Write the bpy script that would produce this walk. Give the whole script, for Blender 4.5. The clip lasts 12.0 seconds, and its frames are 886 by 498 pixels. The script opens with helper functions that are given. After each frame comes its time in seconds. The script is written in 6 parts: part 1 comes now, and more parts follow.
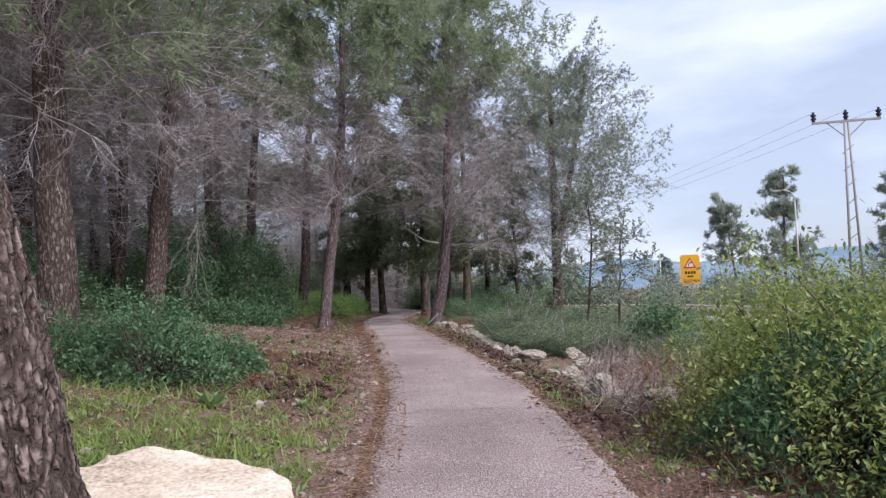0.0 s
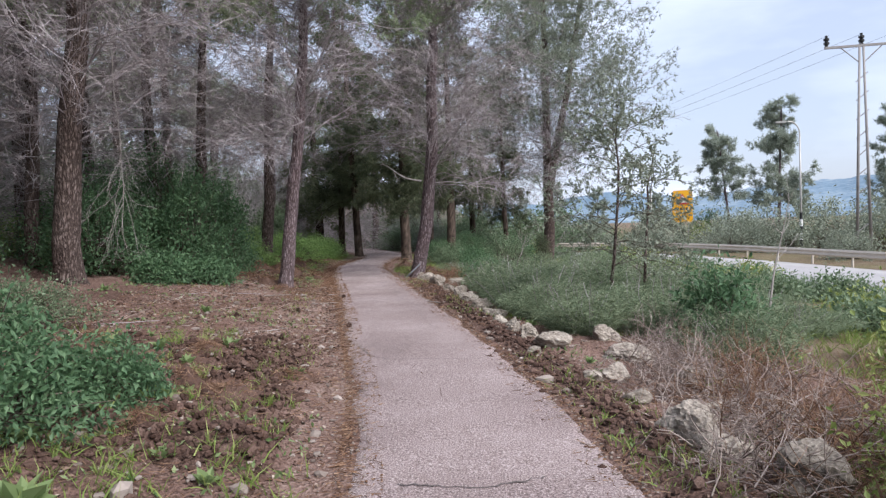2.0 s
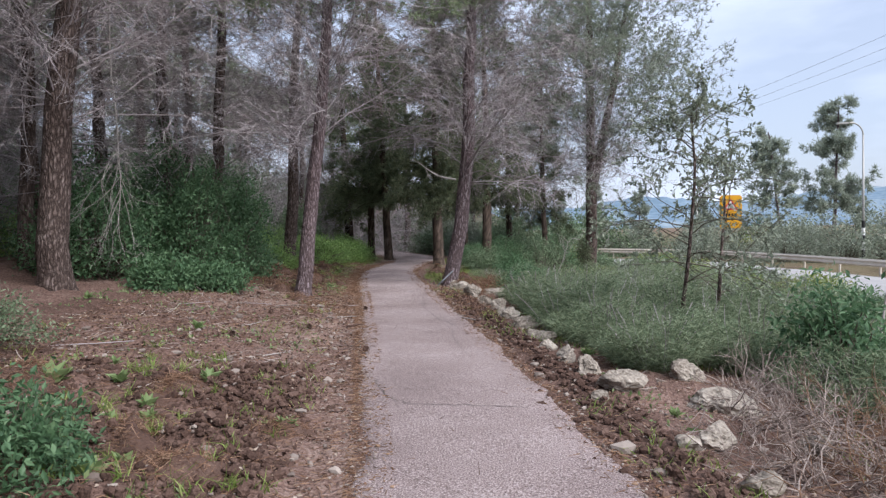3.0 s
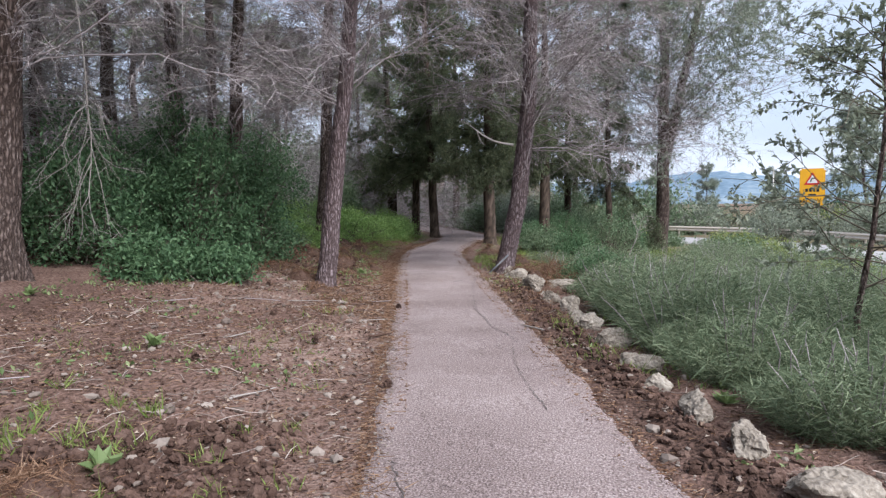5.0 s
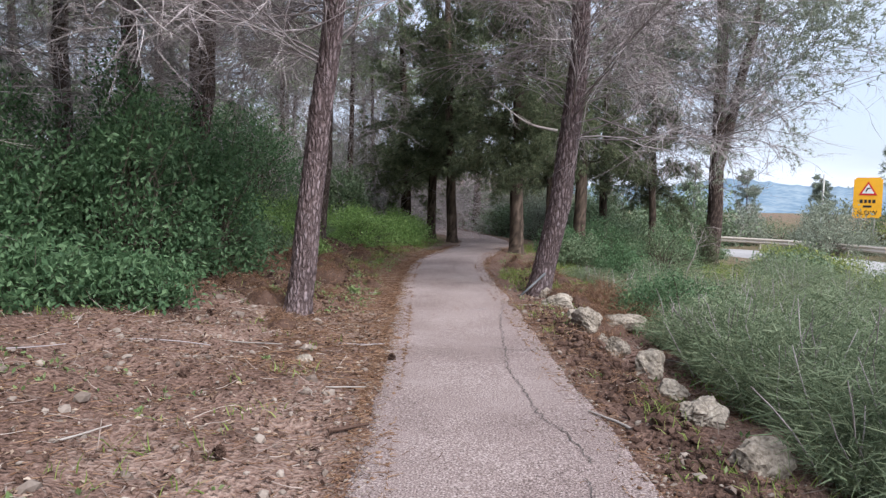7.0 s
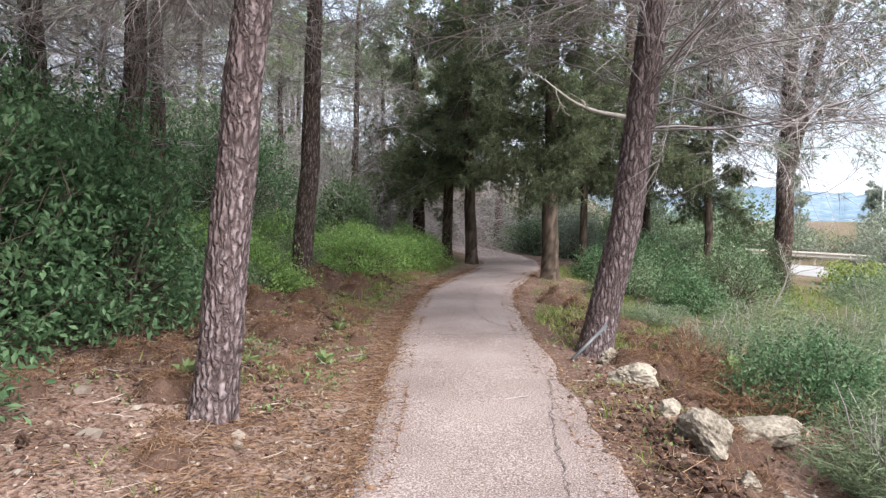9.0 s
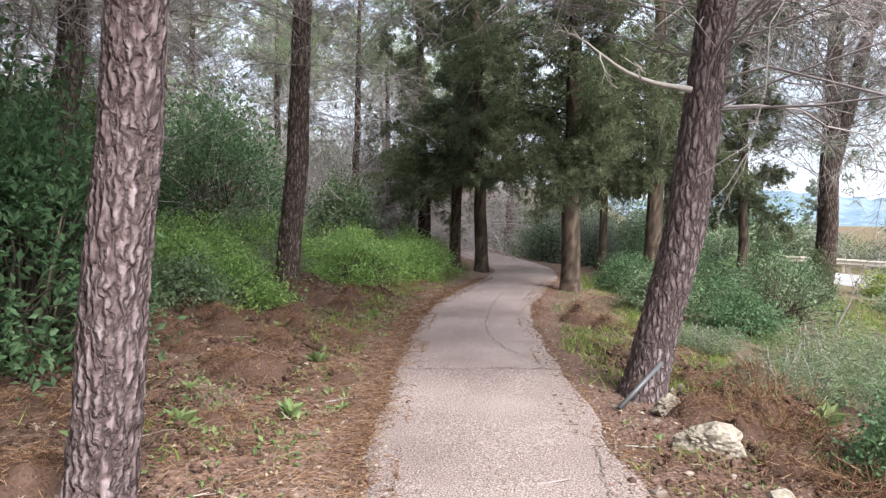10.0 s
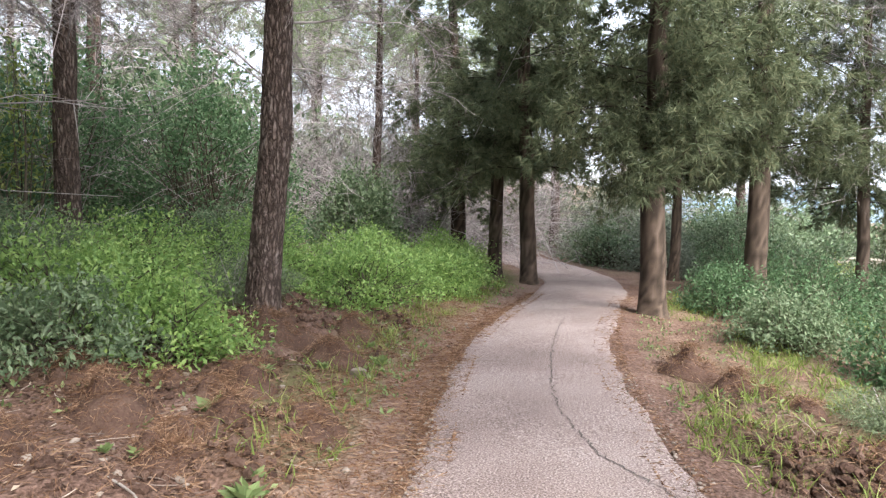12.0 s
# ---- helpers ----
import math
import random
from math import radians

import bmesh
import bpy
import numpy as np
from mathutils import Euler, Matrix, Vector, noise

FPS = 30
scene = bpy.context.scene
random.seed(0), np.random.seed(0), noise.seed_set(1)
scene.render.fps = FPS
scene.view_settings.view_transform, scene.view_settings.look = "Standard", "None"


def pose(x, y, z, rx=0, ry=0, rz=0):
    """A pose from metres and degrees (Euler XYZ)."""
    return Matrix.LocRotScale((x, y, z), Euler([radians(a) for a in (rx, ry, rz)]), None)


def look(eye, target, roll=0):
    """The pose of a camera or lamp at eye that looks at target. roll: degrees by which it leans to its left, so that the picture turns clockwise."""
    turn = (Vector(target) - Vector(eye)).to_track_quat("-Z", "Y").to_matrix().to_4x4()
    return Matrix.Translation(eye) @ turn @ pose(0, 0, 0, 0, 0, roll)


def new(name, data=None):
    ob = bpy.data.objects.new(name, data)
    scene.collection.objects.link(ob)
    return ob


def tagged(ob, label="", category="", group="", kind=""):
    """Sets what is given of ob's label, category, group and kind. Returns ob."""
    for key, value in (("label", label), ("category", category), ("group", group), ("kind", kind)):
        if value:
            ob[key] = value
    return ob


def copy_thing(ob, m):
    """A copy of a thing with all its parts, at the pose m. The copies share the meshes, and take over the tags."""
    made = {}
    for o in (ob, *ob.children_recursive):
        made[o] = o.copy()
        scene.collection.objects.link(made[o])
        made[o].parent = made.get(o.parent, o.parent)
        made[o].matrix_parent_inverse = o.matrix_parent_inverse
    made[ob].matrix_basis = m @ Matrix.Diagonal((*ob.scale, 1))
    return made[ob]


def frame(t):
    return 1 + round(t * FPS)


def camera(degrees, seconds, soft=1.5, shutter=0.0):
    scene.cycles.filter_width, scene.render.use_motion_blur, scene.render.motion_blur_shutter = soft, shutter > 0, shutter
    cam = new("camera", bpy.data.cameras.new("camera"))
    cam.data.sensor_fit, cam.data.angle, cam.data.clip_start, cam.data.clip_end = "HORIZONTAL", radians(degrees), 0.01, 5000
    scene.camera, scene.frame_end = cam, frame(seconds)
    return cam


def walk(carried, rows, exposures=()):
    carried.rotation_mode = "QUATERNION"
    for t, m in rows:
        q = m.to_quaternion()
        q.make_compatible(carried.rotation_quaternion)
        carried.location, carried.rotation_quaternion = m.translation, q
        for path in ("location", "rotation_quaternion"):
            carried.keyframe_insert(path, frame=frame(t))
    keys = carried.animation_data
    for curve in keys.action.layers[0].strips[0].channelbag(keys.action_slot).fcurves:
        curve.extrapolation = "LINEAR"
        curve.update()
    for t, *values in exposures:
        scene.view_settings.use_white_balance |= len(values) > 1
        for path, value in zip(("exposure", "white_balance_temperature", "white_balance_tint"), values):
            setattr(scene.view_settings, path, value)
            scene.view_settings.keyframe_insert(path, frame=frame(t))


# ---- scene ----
cam = camera(66.0, 12.0, soft=1.35)
PATH = [
    (0, (3.235, -1.605, 1.087), (3.123, 0.388, 1.212), -2.0),
    (0.5, (3.171, -0.824, 1.165), (3.083, 1.173, 1.218), -1.6),
    (1, (3.126, -0.088, 1.269), (3.087, 1.911, 1.238), -1.9),
    (1.5, (3.03, 0.571, 1.374), (2.989, 2.569, 1.307), -1.9),
    (2, (2.933, 1.321, 1.44), (2.877, 3.319, 1.367), -2.1),
    (2.5, (2.862, 2.097, 1.462), (2.739, 4.092, 1.391), -2.1),
    (3, (2.829, 3.062, 1.466), (2.676, 5.055, 1.402), -1.2),
    (5, (2.531, 5.786, 1.497), (2.234, 7.759, 1.359), -0.8),
    (5.5, (2.382, 6.587, 1.499), (2.044, 8.553, 1.355), -0.7),
    (6, (2.253, 7.362, 1.492), (1.9, 9.325, 1.352), -0.6),
    (6.5, (2.165, 8.169, 1.488), (1.802, 10.13, 1.344), -0.3),
    (7, (2.045, 8.952, 1.497), (1.697, 10.916, 1.359), 0.9),
    (7.2, (1.974, 9.272, 1.49), (1.634, 11.239, 1.36), 0.9),
    (8.8, (1.573, 11.94, 1.613), (1.168, 13.895, 1.5), 0.5),
    (9, (1.504, 12.306, 1.612), (1.098, 14.261, 1.504), 0.4),
    (9.5, (1.363, 13.162, 1.607), (0.948, 15.116, 1.507), 0.5),
    (10, (1.158, 13.996, 1.609), (0.73, 15.947, 1.51), 0.6),
    (10.5, (1.006, 14.821, 1.598), (0.556, 16.767, 1.495), 0.6),
    (11, (0.801, 15.64, 1.606), (0.33, 17.58, 1.497), 0.6),
    (11.5, (0.576, 16.443, 1.604), (0.052, 18.369, 1.488), 0.4),
    (12, (0.37, 17.295, 1.62), (-0.157, 19.222, 1.513), 0.5),
]
walk(cam, [(t, look(e, g, r)) for t, e, g, r in PATH],
     [(0, 0.27, 6050, 15), (1.5, 0.43, 6100, 13), (3, 0.33, 6000, 12), (5.5, 0.5, 6000, 11), (7, 0.55, 6100, 11), (9, 1.07, 6400, 8), (10, 1.17, 6450, 8), (12, 1.66, 6550, 9)])


# ---- light ----
world = bpy.data.worlds.new("sky")
scene.world = world
world.use_nodes = True
wn, wl = world.node_tree.nodes, world.node_tree.links
wn.clear()
SUN_EL, SUN_ROT = radians(44), radians(132)
sky = wn.new("ShaderNodeTexSky")
sky.sky_type, sky.sun_disc = "NISHITA", False
sky.sun_elevation, sky.sun_rotation = SUN_EL, SUN_ROT
sky.air_density, sky.dust_density = 1.0, 2.0
tc = wn.new("ShaderNodeTexCoord")
mp = wn.new("ShaderNodeMapping")
mp.inputs["Scale"].default_value = (1.6, 1.6, 5.0)
mp.inputs["Location"].default_value = (0.3, 0.1, 0.25)
cloud = wn.new("ShaderNodeTexNoise")
cloud.inputs["Scale"].default_value, cloud.inputs["Detail"].default_value, cloud.inputs["Roughness"].default_value = 1.5, 7, 0.5
ramp = wn.new("ShaderNodeValToRGB")
ramp.color_ramp.elements[0].position, ramp.color_ramp.elements[0].color = 0.42, (0.5, 0.5, 0.5, 1)
ramp.color_ramp.elements[1].position, ramp.color_ramp.elements[1].color = 0.68, (1, 1, 1, 1)
mixw = wn.new("ShaderNodeMixRGB")
mixw.inputs["Color2"].default_value = (7.9, 8.5, 9.9, 1)
bg = wn.new("ShaderNodeBackground")
bg.inputs["Strength"].default_value = 0.1
wout = wn.new("ShaderNodeOutputWorld")
wl.new(tc.outputs["Generated"], mp.inputs["Vector"])
wl.new(mp.outputs["Vector"], cloud.inputs["Vector"])
wl.new(cloud.outputs["Fac"], ramp.inputs["Fac"])
wl.new(ramp.outputs["Color"], mixw.inputs["Fac"])
wl.new(sky.outputs["Color"], mixw.inputs["Color1"])
wl.new(mixw.outputs["Color"], bg.inputs["Color"])
wl.new(bg.outputs["Background"], wout.inputs["Surface"])

sun = new("sun", bpy.data.lights.new("sun", "SUN"))
sun.data.energy, sun.data.angle, sun.data.color = 4.3, radians(40), (1.0, 0.96, 0.9)
sun.matrix_world = look((math.sin(SUN_ROT) * 40, math.cos(SUN_ROT) * 40, 40 * math.tan(SUN_EL)), (0, 0, 0))


# ---- materials ----
def surface(name, stops, scale=6.0, fine=60.0, rough=0.85, bump=0.3, depth=0.01, stretch=(1, 1, 1), island=0.0, objvar=0.0,
            translucent=0.0, attr="", spec=0.3, fine_mix=0.5, metal=0.0, weight=0.62, fissure=0.0, crackle=(1, 1, 0.2)):
    """A two-scale procedural surface: stops are (position, colour) of the ramp that the noise runs through."""
    m = bpy.data.materials.new(name)
    m.use_nodes = True
    n, l = m.node_tree.nodes, m.node_tree.links
    n.clear()
    out, bsdf = n.new("ShaderNodeOutputMaterial"), n.new("ShaderNodeBsdfPrincipled")
    co, mapping = n.new("ShaderNodeTexCoord"), n.new("ShaderNodeMapping")
    mapping.inputs["Scale"].default_value = stretch
    l.new(co.outputs["Object"], mapping.inputs["Vector"])
    big, small = n.new("ShaderNodeTexNoise"), n.new("ShaderNodeTexNoise")
    for node, s, d in ((big, scale, 4), (small, fine, 3)):
        node.inputs["Scale"].default_value, node.inputs["Detail"].default_value = s, d
        l.new(mapping.outputs["Vector"], node.inputs["Vector"])
    mix = n.new("ShaderNodeMath")
    mix.operation = "MULTIPLY_ADD"
    mix.inputs[1].default_value = fine_mix
    sub = n.new("ShaderNodeMath")
    sub.operation = "MULTIPLY"
    sub.inputs[1].default_value = 1 - fine_mix
    l.new(big.outputs["Fac"], sub.inputs[0])
    l.new(small.outputs["Fac"], mix.inputs[0])
    l.new(sub.outputs[0], mix.inputs[2])
    value = mix.outputs[0]

    def blend(value, other, amount):
        a = n.new("ShaderNodeMix")
        a.data_type, a.inputs[0].default_value = "FLOAT", amount
        l.new(value, a.inputs[2])
        l.new(other, a.inputs[3])
        return a.outputs[0]
    if attr:
        at = n.new("ShaderNodeAttribute")
        at.attribute_name = attr
        value = blend(value, at.outputs["Fac"], weight)
    if island:
        value = blend(value, n.new("ShaderNodeNewGeometry").outputs["Random Per Island"], island)
    if objvar:
        value = blend(value, n.new("ShaderNodeObjectInfo").outputs["Random"], objvar)
    ramp = n.new("ShaderNodeValToRGB")
    while len(ramp.color_ramp.elements) < len(stops):
        ramp.color_ramp.elements.new(0.5)
    for e, (p, c) in zip(ramp.color_ramp.elements, stops):
        e.position, e.color = p, (*c, 1)
    l.new(value, ramp.inputs["Fac"])
    colour = ramp.outputs["Color"]
    l.new(colour, bsdf.inputs["Base Color"])
    bsdf.inputs["Roughness"].default_value = rough
    bsdf.inputs["Specular IOR Level"].default_value = spec
    bsdf.inputs["Metallic"].default_value = metal
    if bump:
        b = n.new("ShaderNodeBump")
        b.inputs["Strength"].default_value, b.inputs["Distance"].default_value = bump, depth
        l.new(small.outputs["Fac"], b.inputs["Height"])
        l.new(b.outputs["Normal"], bsdf.inputs["Normal"])
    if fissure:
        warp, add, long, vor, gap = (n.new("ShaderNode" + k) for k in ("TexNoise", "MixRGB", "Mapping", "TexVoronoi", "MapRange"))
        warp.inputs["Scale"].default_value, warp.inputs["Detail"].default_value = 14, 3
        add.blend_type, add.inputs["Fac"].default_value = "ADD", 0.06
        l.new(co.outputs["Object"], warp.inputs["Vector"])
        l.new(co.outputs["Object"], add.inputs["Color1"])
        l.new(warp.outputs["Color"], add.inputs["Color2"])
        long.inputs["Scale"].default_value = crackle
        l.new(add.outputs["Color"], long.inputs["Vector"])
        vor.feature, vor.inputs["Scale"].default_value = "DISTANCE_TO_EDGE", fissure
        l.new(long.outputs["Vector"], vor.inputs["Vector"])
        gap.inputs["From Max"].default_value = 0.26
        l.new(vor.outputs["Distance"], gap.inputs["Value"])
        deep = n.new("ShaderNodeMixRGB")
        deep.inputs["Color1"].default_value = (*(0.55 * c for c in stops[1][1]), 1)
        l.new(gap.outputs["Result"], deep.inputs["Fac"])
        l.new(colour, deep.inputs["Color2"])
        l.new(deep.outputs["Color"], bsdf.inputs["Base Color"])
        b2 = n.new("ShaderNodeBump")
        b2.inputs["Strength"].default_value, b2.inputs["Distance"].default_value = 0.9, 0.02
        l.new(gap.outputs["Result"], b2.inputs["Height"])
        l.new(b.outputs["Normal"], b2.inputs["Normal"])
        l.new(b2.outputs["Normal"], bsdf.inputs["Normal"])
    shader = bsdf.outputs["BSDF"]
    if translucent:
        tr, ms = n.new("ShaderNodeBsdfTranslucent"), n.new("ShaderNodeMixShader")
        ms.inputs[0].default_value = translucent
        l.new(ramp.outputs["Color"], tr.inputs["Color"])
        l.new(shader, ms.inputs[1])
        l.new(tr.outputs["BSDF"], ms.inputs[2])
        shader = ms.outputs["Shader"]
    l.new(shader, out.inputs["Surface"])
    return m


def plain(name, color, rough=0.5, metal=0.0):
    return surface(name, [(0.3, tuple(0.82 * c for c in color)), (0.7, color)], 3, 40, rough, 0.08, 0.002, metal=metal)


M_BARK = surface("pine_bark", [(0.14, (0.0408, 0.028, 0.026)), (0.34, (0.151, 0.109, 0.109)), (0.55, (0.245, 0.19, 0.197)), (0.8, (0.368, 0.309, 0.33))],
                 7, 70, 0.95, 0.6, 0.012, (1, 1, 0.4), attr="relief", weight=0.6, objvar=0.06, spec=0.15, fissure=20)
M_BARK_DARK = surface("cypress_bark", [(0.25, (0.039, 0.0296, 0.0234)), (0.5, (0.0936, 0.0686, 0.0546)), (0.75, (0.172, 0.129, 0.105))],
                      6, 90, 0.95, 0.7, 0.012, (2.5, 2.5, 0.3), attr="relief", objvar=0.1, spec=0.15)
# Dark brown bark, its colour deepened further for shade under the pines.
M_BARK_SHADE = surface("shaded_pine_bark", [(0.16, (0.03, 0.021, 0.018)), (0.36, (0.1, 0.072, 0.062)), (0.56, (0.2, 0.152, 0.135)), (0.82, (0.34, 0.28, 0.26))],
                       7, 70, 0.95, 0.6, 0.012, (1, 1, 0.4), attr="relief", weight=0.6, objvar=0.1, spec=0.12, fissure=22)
M_TWIG = surface("dead_twig", [(0.2, (0.153, 0.126, 0.128)), (0.5, (0.297, 0.257, 0.261)), (0.8, (0.468, 0.423, 0.423))], 3, 50, 0.95, 0, island=0.6, spec=0.1)
M_BRUSH = surface("dry_brush_twig", [(0.2, (0.13, 0.0988, 0.0858)), (0.5, (0.247, 0.192, 0.169)), (0.8, (0.429, 0.364, 0.325))], 3, 50, 0.95, 0, island=0.6, spec=0.1)
# Dead twig lightened for distance: haze is mixed into the colour.
M_TWIG_HAZE = surface("haze_pale_twig", [(0.2, (0.22, 0.19, 0.19)), (0.5, (0.34, 0.3, 0.305)), (0.8, (0.48, 0.44, 0.44))], 3, 50, 0.95, 0, island=0.6, spec=0.1)
M_STEM = surface("shrub_stem", [(0.2, (0.05, 0.04, 0.03)), (0.5, (0.1, 0.085, 0.065)), (0.8, (0.17, 0.145, 0.115))], 3, 50, 0.95, 0, island=0.5, spec=0.1)
M_TWIG_PALE = surface("pale_dead_wood", [(0.2, (0.246, 0.213, 0.197)), (0.8, (0.426, 0.394, 0.369))], 3, 50, 0.9, 0.2, spec=0.15)
M_NEEDLE = surface("pine_needles", [(0.15, (0.123, 0.157, 0.0896)), (0.5, (0.246, 0.302, 0.174)), (0.85, (0.403, 0.437, 0.291))], 1.2, 9, 0.7, 0, island=0.5, translucent=0.55)
M_CYPRESS = surface("cypress_foliage", [(0.15, (0.0641, 0.0837, 0.0495)), (0.5, (0.147, 0.176, 0.102)), (0.85, (0.269, 0.277, 0.167))], 1.3, 9, 0.8, 0, island=0.5, translucent=0.5)
M_LEAF = surface("broad_leaf", [(0.15, (0.045, 0.0945, 0.045)), (0.5, (0.099, 0.18, 0.0855)), (0.85, (0.18, 0.279, 0.144))], 1.5, 12, 0.55, 0, island=0.55, translucent=0.4, spec=0.35)
M_LEAF_LIGHT = surface("light_leaf", [(0.12, (0.11, 0.15, 0.035)), (0.5, (0.22, 0.28, 0.07)), (0.85, (0.4, 0.41, 0.14))], 1.5, 12, 0.5, 0, island=0.6, translucent=0.42, spec=0.5)
M_LEAF_FRESH = surface("fresh_leaf", [(0.15, (0.115, 0.206, 0.0579)), (0.5, (0.232, 0.373, 0.11)), (0.85, (0.426, 0.553, 0.193))], 1.5, 12, 0.5, 0, island=0.55, translucent=0.45, spec=0.5)
M_LEAF_SAGE = surface("sage_leaf", [(0.15, (0.075, 0.12, 0.06)), (0.5, (0.155, 0.22, 0.12)), (0.85, (0.28, 0.34, 0.21))], 1.5, 12, 0.5, 0, island=0.55, translucent=0.38, spec=0.5)
# Pale leaf with distance haze in the colour; the near saplings share it.
M_LEAF_PALE = surface("pale_hazed_leaf", [(0.15, (0.15, 0.175, 0.13)), (0.5, (0.245, 0.275, 0.205)), (0.85, (0.37, 0.395, 0.31))], 1.5, 12, 0.7, 0, island=0.5, translucent=0.35)
# Needle colour with distance haze added, for pines across the road.
M_NEEDLE_HAZE = surface("haze_tinted_needles", [(0.15, (0.2, 0.235, 0.19)), (0.5, (0.32, 0.36, 0.29)), (0.85, (0.46, 0.49, 0.41))], 1.5, 12, 0.8, 0, island=0.5, translucent=0.45)
M_BROOM = surface("broom_stem", [(0.15, (0.082, 0.116, 0.064)), (0.5, (0.168, 0.215, 0.125)), (0.85, (0.279, 0.316, 0.197))], 1.2, 10, 0.7, 0, island=0.55, translucent=0.25)
M_GRASS = surface("grass_blade", [(0.15, (0.09, 0.14, 0.03)), (0.5, (0.19, 0.26, 0.06)), (0.85, (0.35, 0.37, 0.14))], 1.0, 8, 0.6, 0, island=0.5, translucent=0.35)
M_DRY = surface("dry_litter", [(0.15, (0.085, 0.0442, 0.0272)), (0.5, (0.183, 0.104, 0.0654)), (0.85, (0.315, 0.212, 0.145))], 2.0, 10, 0.9, 0, island=0.65, spec=0.1)
M_DRYLEAF = surface("dry_leaf", [(0.1, (0.09, 0.052, 0.036)), (0.5, (0.22, 0.155, 0.115)), (0.9, (0.42, 0.35, 0.29))], 2.0, 10, 0.9, 0, island=0.7, spec=0.15)
M_ROCK = surface("limestone", [(0.32, (0.0757, 0.0613, 0.0499)), (0.45, (0.212, 0.181, 0.15)), (0.57, (0.341, 0.299, 0.253)), (0.72, (0.454, 0.414, 0.356))], 4, 40, 0.95, 0.8, 0.02, objvar=0.12, spec=0.15)
M_STONE = surface("small_stone", [(0.2, (0.12, 0.09, 0.076)), (0.8, (0.33, 0.28, 0.245))], 8, 60, 0.95, 0.4, 0.005, island=0.5, spec=0.15)
M_EARTH = surface("clod_earth", [(0.25, (0.0387, 0.0235, 0.0185)), (0.5, (0.0903, 0.0554, 0.0437)), (0.75, (0.163, 0.109, 0.0882))], 6, 60, 0.98, 0.8, 0.02, island=0.3, spec=0.1)


# ---- plan: the path's centre line and the lie of the land ----
CY = (-8, -2, 2.8, 6.8, 9.1, 12.4, 16.5, 20.8, 24, 26, 29.6, 31.5, 33.5, 36, 39, 45.6, 55)
CX = (3.7, 3.55, 3.27, 2.9, 2.45, 1.78, 0.96, 0.04, -0.55, -0.7, -0.5, -0.45, -0.8, -1.8, -3.2, -5.4, -9.5)
_ys = np.linspace(-8, 55, 631)
_xs = np.interp(_ys, CY, CX)
for _ in range(3):
    _xs = np.convolve(np.pad(_xs, 10, mode="edge"), np.ones(21) / 21, "valid")
HALF = 0.87


def centre(y):
    return np.interp(y, _ys, _xs)


def hash2(i, j, k=0):
    v = np.sin(i * 127.1 + j * 311.7 + k * 74.7) * 43758.5453
    return v - np.floor(v)


def vnoise(x, y, k=0):
    """Smooth value noise, 0 to 1, over arrays."""
    i, j = np.floor(x), np.floor(y)
    u, v = x - i, y - j
    u, v = u * u * (3 - 2 * u), v * v * (3 - 2 * v)
    a, b, c, d = hash2(i, j, k), hash2(i + 1, j, k), hash2(i, j + 1, k), hash2(i + 1, j + 1, k)
    return (a * (1 - u) + b * u) * (1 - v) + (c * (1 - u) + d * u) * v


def heap(x, y):
    """Where dug-over earth lies: along the rocks and on the bank."""
    d = x - centre(y)
    a = np.exp(-((d - 1.22) / 0.28) ** 2) * np.clip((19.5 - y) / 2, 0, 1) * np.clip((y - 3) / 2, 0, 1)
    b = np.clip((-d - 1.25) / 0.2, 0, 1) * np.clip((3.9 + d) / 0.6, 0, 1) * np.clip((y - 4.8) / 0.7, 0, 1) * np.clip((10.2 + 0.5 * (d + 1.6) - y) / 0.6, 0, 1) * np.clip(vnoise(x * 2.1, y * 2.1, 73) * 2.6 - 0.5, 0.2, 1)
    c = np.clip((-d - 1.35) / 0.3, 0, 1) * np.clip((4.0 + d) / 0.8, 0, 1) * np.clip((y - 16.5) / 1.5, 0, 1) * np.clip((26.5 - y) / 1, 0, 1) * np.clip((vnoise(x * 1.6, y * 1.6, 71) - 0.32) * 5, 0, 1) * 0.9
    e = np.clip((d - 1.3) / 0.3, 0, 1) * np.clip((3.4 - d) / 0.8, 0, 1) * np.clip((y - 17.5) / 1.5, 0, 1) * np.clip((24 - y) / 2, 0, 1) * np.clip((vnoise(x * 1.7, y * 1.7, 72) - 0.4) * 5, 0, 1)
    return np.clip(np.maximum(np.maximum(a, b), np.maximum(c, e)), 0, 1)


